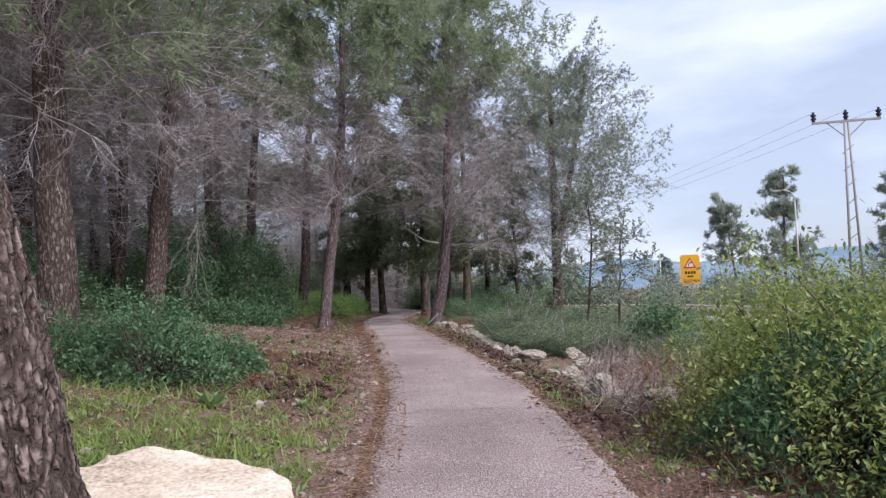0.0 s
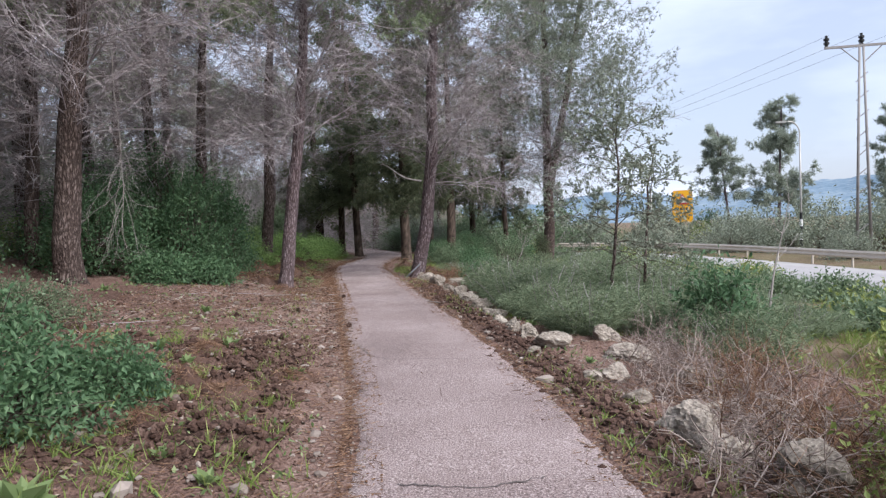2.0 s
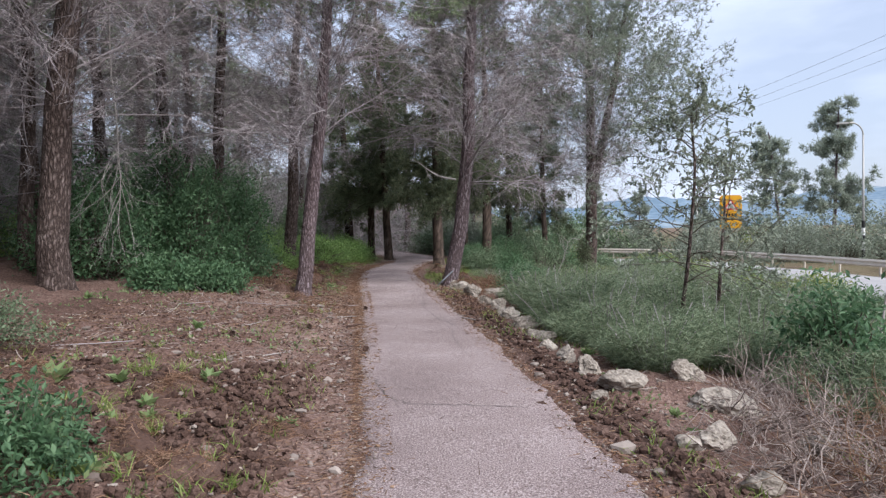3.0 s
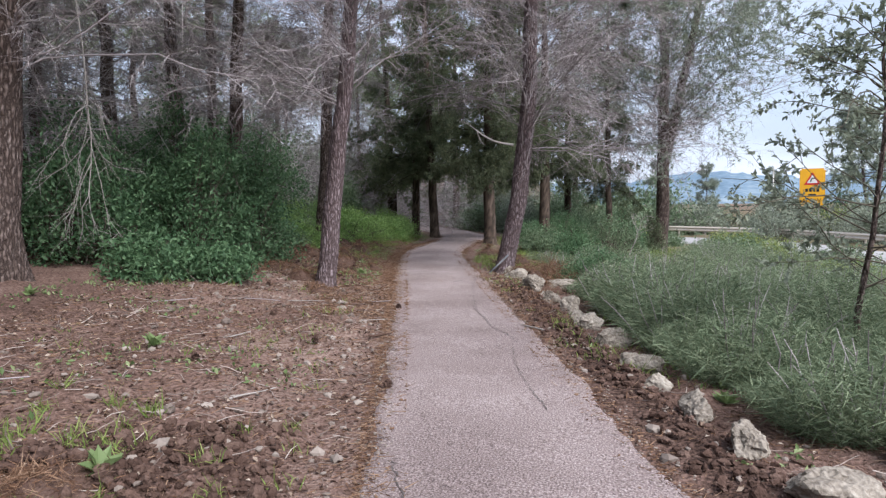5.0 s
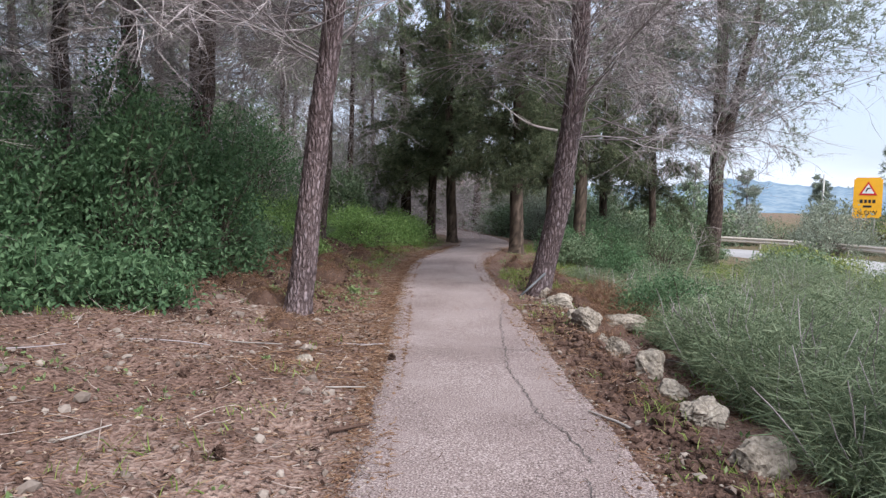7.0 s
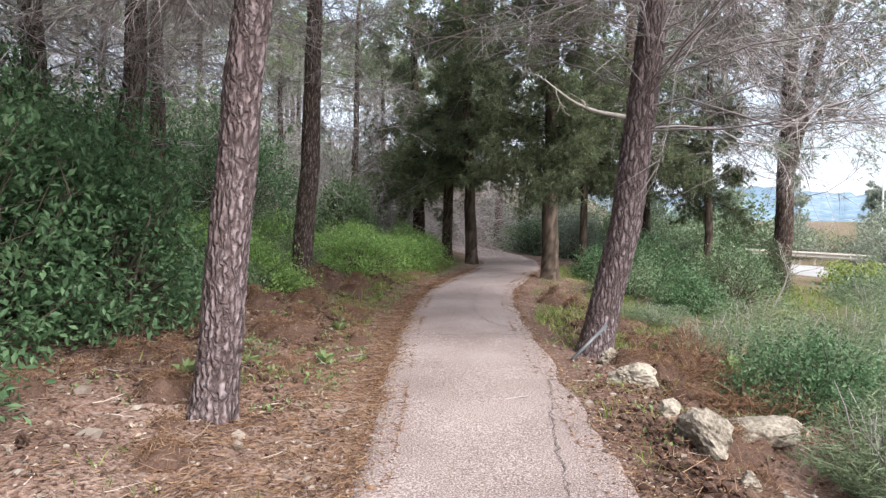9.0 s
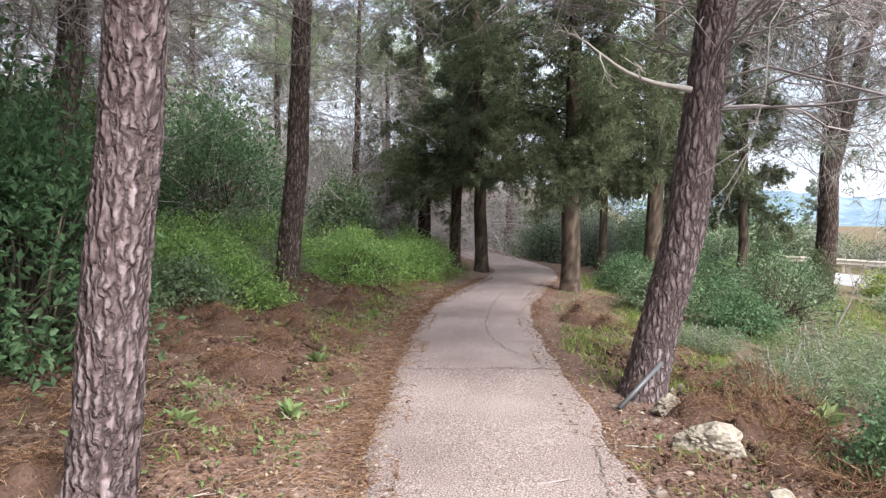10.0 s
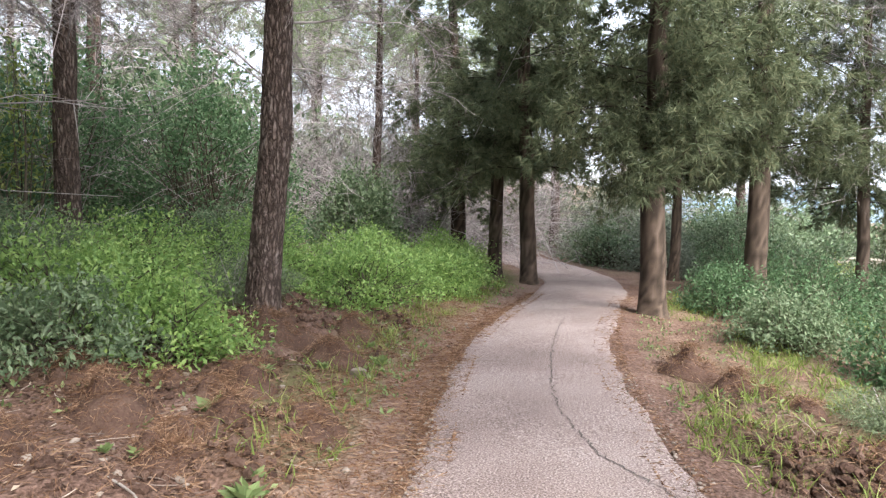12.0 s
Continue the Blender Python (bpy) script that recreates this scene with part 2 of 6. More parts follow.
def land(x, y, rough=1.0):
    """Height of the ground: nearly level path, a low bank to the west, a fall to the road in the east."""
    x, y = np.asarray(x, float), np.asarray(y, float)
    base = np.interp(y, (-8, -3, -0.9, 1, 3.3, 6, 12, 17, 40), (-0.6, -0.5, -0.42, -0.25, -0.16, -0.1, 0, 0.03, 0.2))
    d = x - centre(y)
    bank = np.minimum(0.9, 0.14 * np.maximum(0, -d - 1.2)) - np.minimum(1.2, 0.1 * np.maximum(0, d - 0.9))
    west = np.maximum(0, -d - 9)
    north = np.maximum(0, y - 47) * np.clip((8 - x) / 8, 0, 1)
    bank = bank + 11 * (1 - np.exp(-(0.2 * west + 0.16 * north) / 11 * np.clip((west + north) / 6, 0, 1)))
    off = np.clip((np.abs(d) - HALF) / 0.5, 0, 1) * rough
    bumps = off * (0.10 * (vnoise(x * 1.3, y * 1.3) - 0.5) + 0.085 * (vnoise(x * 4, y * 4, 3) - 0.5) + 0.045 * (vnoise(x * 11, y * 11, 5) - 0.5))
    dug = rough * heap(x, y) * np.where(d < 0, 1, 0.45)
    bumps = bumps + dug * (0.2 * np.maximum(0, vnoise(x * 3.6, y * 3.6, 33) - 0.25) + 0.08 * (vnoise(x * 8, y * 8, 34) - 0.4))
    return base + bank + bumps - 0.03 * np.clip((np.abs(d) - HALF) / 0.1, 0, 1) * np.clip(1.3 - np.abs(d), 0, 1)


def height(x, y):
    return float(land(x, y))


# ---- mesh helpers ----
def mesh_of(name, chunks, material, smooth=True, relief=None):
    """One mesh from (vertices, faces) arrays."""
    vs, loops, starts, totals, base, at = [], [], [], [], 0, 0
    for v, f in chunks:
        v, f = np.asarray(v, float).reshape(-1, 3), np.asarray(f, np.int64)
        if not len(f):
            continue
        vs.append(v)
        loops.append((f + base).ravel())
        k = f.shape[1]
        starts.append(at + np.arange(len(f)) * k)
        totals.append(np.full(len(f), k))
        base += len(v)
        at += f.size
    me = bpy.data.meshes.new(name)
    v, lp, st, tt = np.concatenate(vs), np.concatenate(loops), np.concatenate(starts), np.concatenate(totals)
    me.vertices.add(len(v))
    me.vertices.foreach_set("co", v.astype(np.float32).ravel())
    me.loops.add(len(lp))
    me.loops.foreach_set("vertex_index", lp.astype(np.int32))
    me.polygons.add(len(st))
    me.polygons.foreach_set("loop_start", st.astype(np.int32))
    me.polygons.foreach_set("loop_total", tt.astype(np.int32))
    me.polygons.foreach_set("use_smooth", np.full(len(st), smooth))
    if relief is not None:
        me.attributes.new("relief", "FLOAT", "POINT").data.foreach_set("value", relief.astype(np.float32))
    me.materials.append(material)
    me.update(calc_edges=True)
    return me


def part(name, data, parent, label=""):
    ob = new(name, data)
    ob.parent = parent
    if label:
        ob["label"] = label
    if name in ("branchwork", "dead_branchwork", "twigwork", "stemwork", "greenery", "foliage", "new_leaves", "crown", "woody_base"):
        ob["kind"] = "stuff"
    return ob


def part_bm(name, bm, material, parent, label="", smooth=False):
    me = bpy.data.meshes.new(name)
    for f in bm.faces:
        f.smooth = smooth
    bm.to_mesh(me)
    bm.free()
    me.materials.append(material)
    if parent is None:
        return new(name, me)
    return part(name, me, parent, label)


def thing(name, x, y, label, category, group="", z=None, turn=0.0, size=1.0):
    ob = new(name)
    ob.matrix_basis = pose(x, y, height(x, y) if z is None else z, 0, 0, turn)
    ob.scale = (size, size, size)
    return tagged(ob, label, category, group)


def unit(v):
    return v / np.maximum(1e-9, np.linalg.norm(v, axis=-1, keepdims=True))


def tubes(p, r, sides=4):
    """Many tubes at once: p (n, k, 3) centre lines, r (n, k) radii."""
    n, k, _ = p.shape
    d = np.gradient(p, axis=1) if k > 2 else np.repeat(p[:, 1:] - p[:, :1], 2, axis=1)
    d = unit(d)
    ref = np.where(np.abs(d[:, :1, 2:]) > 0.9, np.array([1.0, 0, 0]), np.array([0, 0, 1.0]))
    a = unit(np.cross(d, np.broadcast_to(ref, d.shape)))
    b = np.cross(d, a)
    t = np.arange(sides) * 2 * np.pi / sides
    v = p[:, :, None] + r[:, :, None, None] * (a[:, :, None] * np.cos(t)[:, None] + b[:, :, None] * np.sin(t)[:, None])
    idx = np.arange(n * k * sides).reshape(n, k, sides)
    q0, q1 = idx[:, :-1], idx[:, 1:]
    f = np.stack([q0, np.roll(q0, -1, 2), np.roll(q1, -1, 2), q1], -1).reshape(-1, 4)
    return v.reshape(-1, 3), f


def leaves(p, d, size, rng, wide=0.45, fold=0.25):
    """Folded diamond leaves at p along d."""
    n = len(p)
    side = unit(np.cross(d, rng.normal(size=(n, 3)) * 0.6 + [0, 0, 1.0]))
    up = np.cross(side, d)
    s = np.asarray(size).reshape(-1, 1) * np.ones((n, 1))
    mid = p + d * s * 0.5
    v = np.stack([p, mid + side * s * wide * 0.5 + up * s * fold * 0.3, p + d * s, mid - side * s * wide * 0.5 + up * s * fold * 0.3], 1)
    i = np.arange(n)[:, None] * 4
    return v.reshape(-1, 3), np.concatenate([i + [[0, 1, 2]], i + [[0, 2, 3]]])


def blades(p, d, length, width, rng, bend=0.3, k=3):
    """Tapered ribbons that start at p along d and bend over."""
    n = len(p)
    side = unit(np.cross(d, rng.normal(size=(n, 3)))) * np.asarray(width).reshape(-1, 1) * 0.5
    fall = rng.normal(size=(n, 3)) * bend
    fall[:, 2] = -np.abs(fall[:, 2]) * 0.7
    L = np.asarray(length).reshape(-1, 1) * np.ones((n, 1))
    rows = []
    for j in range(k):
        s = j / k
        c = p + d * L * s + fall * L * s * s
        rows += [c - side * (1 - 0.5 * s), c + side * (1 - 0.5 * s)]
    rows.append(p + d * L + fall * L)
    v = np.stack(rows, 1)
    m = 2 * k + 1
    i = np.arange(n)[:, None] * m
    tri = []
    for j in range(k - 1):
        a = 2 * j
        tri += [[a, a + 1, a + 3], [a, a + 3, a + 2]]
    tri.append([2 * k - 2, 2 * k - 1, 2 * k])
    return v.reshape(-1, 3), np.concatenate([i + [t] for t in tri])


def needles(p, d, length, width, rng, count=9, spread=0.8):
    """Tufts of needles, count to a tuft."""
    n = len(p)
    dd = unit(d[:, None] + rng.normal(size=(n, count, 3)) * spread).reshape(-1, 3)
    pp = np.repeat(p, count, 0) + dd * 0.01
    side = unit(np.cross(dd, rng.normal(size=dd.shape))) * width * 0.5
    L = length * rng.uniform(0.6, 1.2, (len(pp), 1))
    v = np.stack([pp - side, pp + side, pp + dd * L], 1)
    return v.reshape(-1, 3), np.arange(len(pp) * 3).reshape(-1, 3)


def curve(p0, d0, length, k, rng, droop=0.0, wander=0.15):
    """Bent centre lines from p0 along d0: (n, k, 3)."""
    n = len(p0)
    p = np.empty((n, k, 3))
    p[:, 0] = p0
    d = d0.copy()
    step = np.asarray(length).reshape(-1, 1) / (k - 1)
    for j in range(1, k):
        d = d + rng.normal(size=(n, 3)) * wander
        d[:, 2] -= droop
        d = unit(d)
        p[:, j] = p[:, j - 1] + d * step
    return p


def along(p, s):
    """Points and directions at the parameters s (n, m) of centre lines p (n, k, 3)."""
    n, k, _ = p.shape
    f = s * (k - 1.001)
    i = f.astype(int)
    u = (f - i)[..., None]
    r = np.arange(n)[:, None]
    return p[r, i] * (1 - u) + p[r, i + 1] * u, unit(p[r, i + 1] - p[r, i])


# ---- trees ----
def trunk_mesh(name, line, radii, material, sides=24, rings=80, plates=(0.055, 0.14), lift=0.012, flare=0.35, seed=0):
    """A trunk with bark plates standing proud of their fissures."""
    k = len(line)
    s = np.linspace(0, 1, rings) ** 1.7 * (k - 1.001)
    i = s.astype(int)
    u = (s - i)[:, None]
    line, radii = np.asarray(line, float), np.asarray(radii, float)
    c = line[i] * (1 - u) + line[i + 1] * u
    r = radii[i] * (1 - u[:, 0]) + radii[i + 1] * u[:, 0]
    z = np.r_[0, np.cumsum(np.linalg.norm(np.diff(c, axis=0), axis=1))]
    th = np.arange(sides) * 2 * np.pi / sides
    T, Z = np.meshgrid(th, z)
    r0 = float(radii[0])
    n_around = max(5, round(2 * np.pi * r0 / plates[0]))
    gx, gy = T / (2 * np.pi) * n_around + 0.35 * np.sin(Z * 5 + seed), Z / plates[1] + 0.6 * vnoise(T * 3, Z * 4, seed)
    f1, f2 = np.full(T.shape, 9.0), np.full(T.shape, 9.0)
    ci, cj = np.floor(gx), np.floor(gy)
    for a in (-1, 0, 1):
        for b in (-1, 0, 1):
            px, py = ci + a, cj + b
            w = np.mod(px, n_around)
            dx = px + hash2(w, py, seed) - gx
            dy = py + hash2(w, py, seed + 9) - gy
            d = np.sqrt(dx * dx + dy * dy)
            f2 = np.where(d < f1, f1, np.minimum(f2, d))
            f1 = np.minimum(f1, d)
    rough = vnoise(T * r0 / 0.02, Z / 0.03, seed + 7)
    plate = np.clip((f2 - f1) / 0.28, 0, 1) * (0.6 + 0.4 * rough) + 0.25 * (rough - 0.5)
    R = r[:, None] * (1 + flare * np.exp(-Z / 0.16) * (1 + 0.35 * np.sin(T * 5 + seed)))
    R = R * (1 + 0.05 * (vnoise(T * 2, Z * 1.2, seed + 4) - 0.5)) + lift * (plate - 0.5) + 0.4 * lift * (hash2(np.floor(gx), np.floor(gy), seed) - 0.5)
    v = np.stack([c[:, 0][:, None] + R * np.cos(T), c[:, 1][:, None] + R * np.sin(T), np.broadcast_to(c[:, 2][:, None], T.shape)], -1)
    idx = np.arange(rings * sides).reshape(rings, sides)
    f = np.stack([idx[:-1], np.roll(idx[:-1], -1, 1), np.roll(idx[1:], -1, 1), idx[1:]], -1).reshape(-1, 4)
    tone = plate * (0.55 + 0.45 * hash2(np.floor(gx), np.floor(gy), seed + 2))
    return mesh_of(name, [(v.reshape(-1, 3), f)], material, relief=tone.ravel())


def stem_line(h, lean, bow, k, rng, wander=0.03):
    z = np.linspace(0, 1, k)
    w = np.cumsum(rng.normal(size=(k, 2)) * wander, axis=0) * h / 10
    w -= w[:1]
    x = lean[0] * h * z + bow[0] * h * (z - z * z) + w[:, 0]
    y = lean[1] * h * z + bow[1] * h * (z - z * z) + w[:, 1]
    return np.stack([x, y, h * z - 0.08], 1)


def bough_set(line, radii, z0, z1, count, reach, rise, rng, droop=0.05, k=6, thick=0.016, wander=0.13, bias=1.0):
    """Boughs that leave a trunk between two heights."""
    z = z0 + (z1 - z0) * rng.uniform(0, 1, count) ** bias
    p0 = np.stack([np.interp(z, line[:, 2], line[:, i]) for i in range(3)], 1)
    az = rng.uniform(0, 2 * np.pi, count)
    e = rng.uniform(rise[0], rise[1], count)
    d = np.stack([np.cos(az) * np.cos(e), np.sin(az) * np.cos(e), np.sin(e)], 1)
    L = rng.uniform(reach[0], reach[1], count) * (1 - 0.55 * np.clip((z - z0) / (z1 - z0), 0, 1) ** 2)
    p = curve(p0, d, L, k, rng, droop, wander)
    r = np.linspace(1, 0.3, k)[None] * (thick * (0.5 + 0.5 * L / reach[1]))[:, None]
    return p, r, L


def spray(p, L, m, rng, frac=(0.25, 0.55), k=4, angle=0.8, droop=0.03, s0=0.2, thick=0.006, wander=0.16):
    """Side shoots on centre lines."""
    n = len(p)
    s = rng.uniform(s0, 1, (n, m))
    q, d = along(p, s)
    out = unit(d + rng.normal(size=q.shape) * angle).reshape(-1, 3)
    l2 = (np.asarray(L)[:, None] * rng.uniform(frac[0], frac[1], (n, m)) * (1.15 - 0.6 * s)).ravel()
    c = curve(q.reshape(-1, 3), out, l2, k, rng, droop, wander)
    r = np.linspace(1, 0.35, k)[None] * (thick * np.ones(len(c)))[:, None]
    return c, r, l2


def twigs(p, L, m, rng, width, k=2):
    """Fine bare twigs on side shoots p."""
    s = rng.uniform(0.1, 1, (len(p), m))
    q, d = along(p, s)
    out = unit(d + rng.normal(size=q.shape) * 0.6 + [0, 0, -0.06]).reshape(-1, 3)
    l3 = (np.asarray(L)[:, None] * rng.uniform(0.18, 0.45, (len(p), m))).ravel()
    return blades(q.reshape(-1, 3), out, l3, width, rng, 0.45, k)


def pine(name, x, y, h, r0, label, seed, lean=(0, 0), bow=(0, 0), dead=(1.8, 5.0, 40), live=(4.8, 34), reach=2.6, sides=24, rings=80,
         dense=1.0, z=None, lift=0.012, plates=(0.055, 0.14), top_r=0.35, fork=None, near=True, leaf=None, needle=(0.2, 0.024), group="pines along the path", bark=None, wood=None, sag=0.015):
    bark = bark or M_BARK
    rng = np.random.default_rng(seed)
    root = thing(name, x, y, label, "tree", group, z)
    line = stem_line(h, lean, bow, 16, rng)
    radii = r0 * np.linspace(1, top_r, 16)
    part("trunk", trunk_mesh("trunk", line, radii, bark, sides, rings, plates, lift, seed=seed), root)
    if fork:
        zf, flean, fr = fork
        base = np.array([np.interp(zf, line[:, 2], line[:, i]) for i in range(3)])
        fl = base + stem_line(h - zf, flean, (0, 0), 12, rng) + [0, 0, 0.05]
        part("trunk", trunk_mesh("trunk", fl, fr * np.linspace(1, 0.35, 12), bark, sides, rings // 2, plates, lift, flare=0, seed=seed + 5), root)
    if dead[2]:
        p, r, L = bough_set(line, radii, dead[0], dead[1], dead[2], (reach * 0.4, reach), (0.0, 0.75), rng, sag, 8 if near else 5, 0.014, 0.16, 0.85)
        m2, m3 = round(12 * dense), round((17 if near else 11) * dense)
        c2, r2, l2 = spray(p, L, m2, rng, (0.2, 0.5), 4 if near else 3, 0.75, 0.03, 0.15, 0.0058, 0.2)
        if near:
            def low(c):
                return ((np.abs(c[..., 0] + x - centre(c[..., 1] + y)) < 1.6) & (c[..., 2] < 3.35) & (c[..., 1] + y < 25)).any(1)
            ok2 = ~low(c2)
            for i in np.flatnonzero(~low(p) & (p[..., 2].min(1) > dead[0] - 0.35)):
                a = np.flatnonzero(ok2[i * m2:(i + 1) * m2]) + i * m2
                if len(a) < 2:
                    continue
                part("dead_branch", mesh_of("dead_branch", [tubes(p[i:i + 1], r[i:i + 1], 5), tubes(c2[a], r2[a], 3), twigs(c2[a], l2[a], m3, rng, 0.006)], wood or M_TWIG), root)
        else:
            part("dead_branchwork", mesh_of("dead_branchwork", [tubes(p, r * 1.2, 4), tubes(c2, r2 * 1.3, 3), twigs(c2, l2, m3, rng, 0.014, 1)], wood or M_TWIG), root, "bare grey-brown dead twigs")
    if live[1]:
        n_live = round(live[1] * 1.6)
        p, r, L = bough_set(line, radii, live[0], h * 0.97, n_live, (reach * 0.45, reach * 1.15), (0.0, 0.75), rng, -0.03)
        m2 = round(9 * dense)
        c2, r2, l2 = spray(p, L, m2, rng, (0.2, 0.42), 3, 0.7, -0.06, 0.35)
        q, d = along(c2, np.broadcast_to(np.linspace(0.2, 1, 9), (len(c2), 9)) * 1.0)
        q = q + rng.normal(size=q.shape) * 0.1
        part("branchwork", mesh_of("branchwork", [tubes(p, r, 5), tubes(c2, r2, 3)], M_TWIG), root)
        part("crown", mesh_of("crown", [needles(q.reshape(-1, 3), d.reshape(-1, 3), needle[0], needle[1], rng, round(8 * dense), 0.75)], leaf or M_NEEDLE, False), root, "grey-green pine needles")
    return root


def cypress(name, x, y, h, r0, label, seed, lean=(0, 0), skirt=2.4, reach=1.7, count=70, sides=20, rings=60, group="cypresses at the bend"):
    rng = np.random.default_rng(seed)
    root = thing(name, x, y, label, "tree", group)
    line = stem_line(h, lean, (0, 0), 14, rng, 0.02)
    part("trunk", trunk_mesh("trunk", line, r0 * np.linspace(1, 0.3, 14), M_BARK_DARK, sides, rings, (0.04, 0.4), 0.008, seed=seed), root)
    p, r, L = bough_set(line, None, skirt * 0.85, h * 0.97, count, (reach * 0.45, reach), (-0.05, 0.6), rng, 0.08, 6, 0.014, 0.13, 1.7)
    c2, r2, l2 = spray(p, L, 12, rng, (0.25, 0.55), 3, 0.6, 0.08, 0.1, 0.005)
    part("branchwork", mesh_of("branchwork", [tubes(p, r, 4), tubes(c2, r2, 3)], M_BARK_DARK), root)
    q, d = along(c2, rng.uniform(0.05, 1, (len(c2), 8)))
    q, d = q.reshape(-1, 3), d.reshape(-1, 3)
    q = q + rng.normal(size=q.shape) * 0.09
    d = unit(d + np.array([0, 0, -0.35]))
    part("crown", mesh_of("crown", [needles(q, d, 0.17, 0.02, rng, 12, 0.7)], M_CYPRESS, False), root, "dark drooping scale-leaf sprays")
    return root


# ---- shrubs ----
def leafy(name, x, y, size, label, seed, material, count=4500, leaf=0.05, stems=26, category="shrub", group="shrubs", z=None, spread=0.1, hollow=0.45, wood=None, tips=None):
    """A broad-leaved bush: stems from the base, twig ends in a lumpy volume, leaves round the twigs."""
    rng = np.random.default_rng(seed)
    sx, sy, sz = size
    count, leaf = round(count * 1.2), leaf * 1.2
    root = thing(name, x, y, label, category, group, z)
    n = max(30, count // 26)
    u = unit(rng.normal(size=(n, 3)))
    u[:, 2] = np.abs(u[:, 2]) * 1.0 - 0.12
    lump = 0.6 + 0.6 * vnoise(u[:, 0] * 2.6 + seed, u[:, 1] * 2.6 + u[:, 2] * 2.2, seed % 17)
    rad = rng.uniform(hollow, 1, n) ** 0.6 * lump
    tip = u * rad[:, None] * [sx, sy, sz * 0.95] + [0, 0, sz * 0.08]
    tip[:, 2] = np.maximum(tip[:, 2], 0.05)
    base = rng.normal(size=(n, 3)) * [sx * 0.12, sy * 0.12, 0]
    base[:, 2] = -0.05
    mid = base * 0.5 + tip * 0.5 + rng.normal(size=(n, 3)) * 0.06 * sz
    mid[:, 2] += 0.08 * sz
    pick = rng.permutation(n)[:min(n, stems * 4)]
    lines = np.stack([base, mid, tip], 1)[pick]
    part("stemwork", mesh_of("stemwork", [tubes(lines, np.array([[0.012, 0.007, 0.003]]) * np.ones((len(lines), 1)) * min(max(sz, 0.7), 1.6), 4)], wood or M_STEM), root)
    d0 = unit(tip - mid + rng.normal(size=(n, 3)) * 0.15)
    m = max(1, count // n)
    p = tip[:, None] + d0[:, None] * rng.uniform(-2.2, 1.2, (n, m, 1)) * spread + rng.normal(size=(n, m, 3)) * spread * 0.75
    d = unit(d0[:, None] * 0.6 + rng.normal(size=(n, m, 3)))
    p, d = p.reshape(-1, 3), d.reshape(-1, 3)
    p[:, 2] = np.maximum(p[:, 2], 0.01)
    size = leaf * rng.uniform(0.6, 1.3, len(p))
    if tips:
        # Outer and upper leaves lighter: young growth, plus light from above in the colour.
        out = np.linalg.norm(p / [sx, sy, sz], axis=1) + 0.35 * p[:, 2] / sz + 0.5 * vnoise(p[:, 0] * 2.3, p[:, 1] * 2.3 + p[:, 2] * 1.7, seed % 7)
        fresh = out > np.quantile(out, 0.5)
        part("new_leaves", mesh_of("new_leaves", [leaves(p[fresh], d[fresh], size[fresh], rng)], tips, False), root, "yellow-green young leaves with top light in their colour")
        p, d, size = p[~fresh], d[~fresh], size[~fresh]
    part("foliage", mesh_of("foliage", [leaves(p, d, size, rng)], material, False), root)
    return root


def small_tree(name, x, y, h, reach, label, seed, material, leaf=0.06, boughs=26, per=9, low=0.8):
    """A thin-stemmed broad-leaved tree with an open crown."""
    rng = np.random.default_rng(seed)
    root = thing(name, x, y, label, "tree", "young broad-leaved trees")
    line = stem_line(h * 0.92, (0.05, -0.02), (0.03, 0), 10, rng, 0.12)
    part("trunk", trunk_mesh("trunk", line, 0.035 * np.linspace(1, 0.3, 10), M_BARK_SHADE, 10, 30, (0.03, 0.1), 0.003, seed=seed), root)
    p, r, L = bough_set(line, None, low, h * 0.9, boughs, (reach * 0.5, reach), (0.1, 0.8), rng, 0.07, 6, 0.009, 0.2)
    c2, r2, l2 = spray(p, L, 7, rng, (0.25, 0.5), 4, 0.6, 0.03, 0.25, 0.004)
    for i in range(len(p)):
        part("branch", mesh_of("branch", [tubes(p[i:i + 1], r[i:i + 1], 5)], M_STEM), root)
    part("twigwork", mesh_of("twigwork", [tubes(c2, r2, 3)], M_STEM), root)
    q, d = along(c2, rng.uniform(0.15, 1, (len(c2), per)))
    q, d = q.reshape(-1, 3), d.reshape(-1, 3)
    d = unit(d + rng.normal(size=d.shape) * 0.8 + [0, 0, -0.2])
    part("foliage", mesh_of("foliage", [leaves(q, d, leaf * rng.uniform(0.6, 1.3, len(q)), rng, 0.5)], material, False), root)
    return root


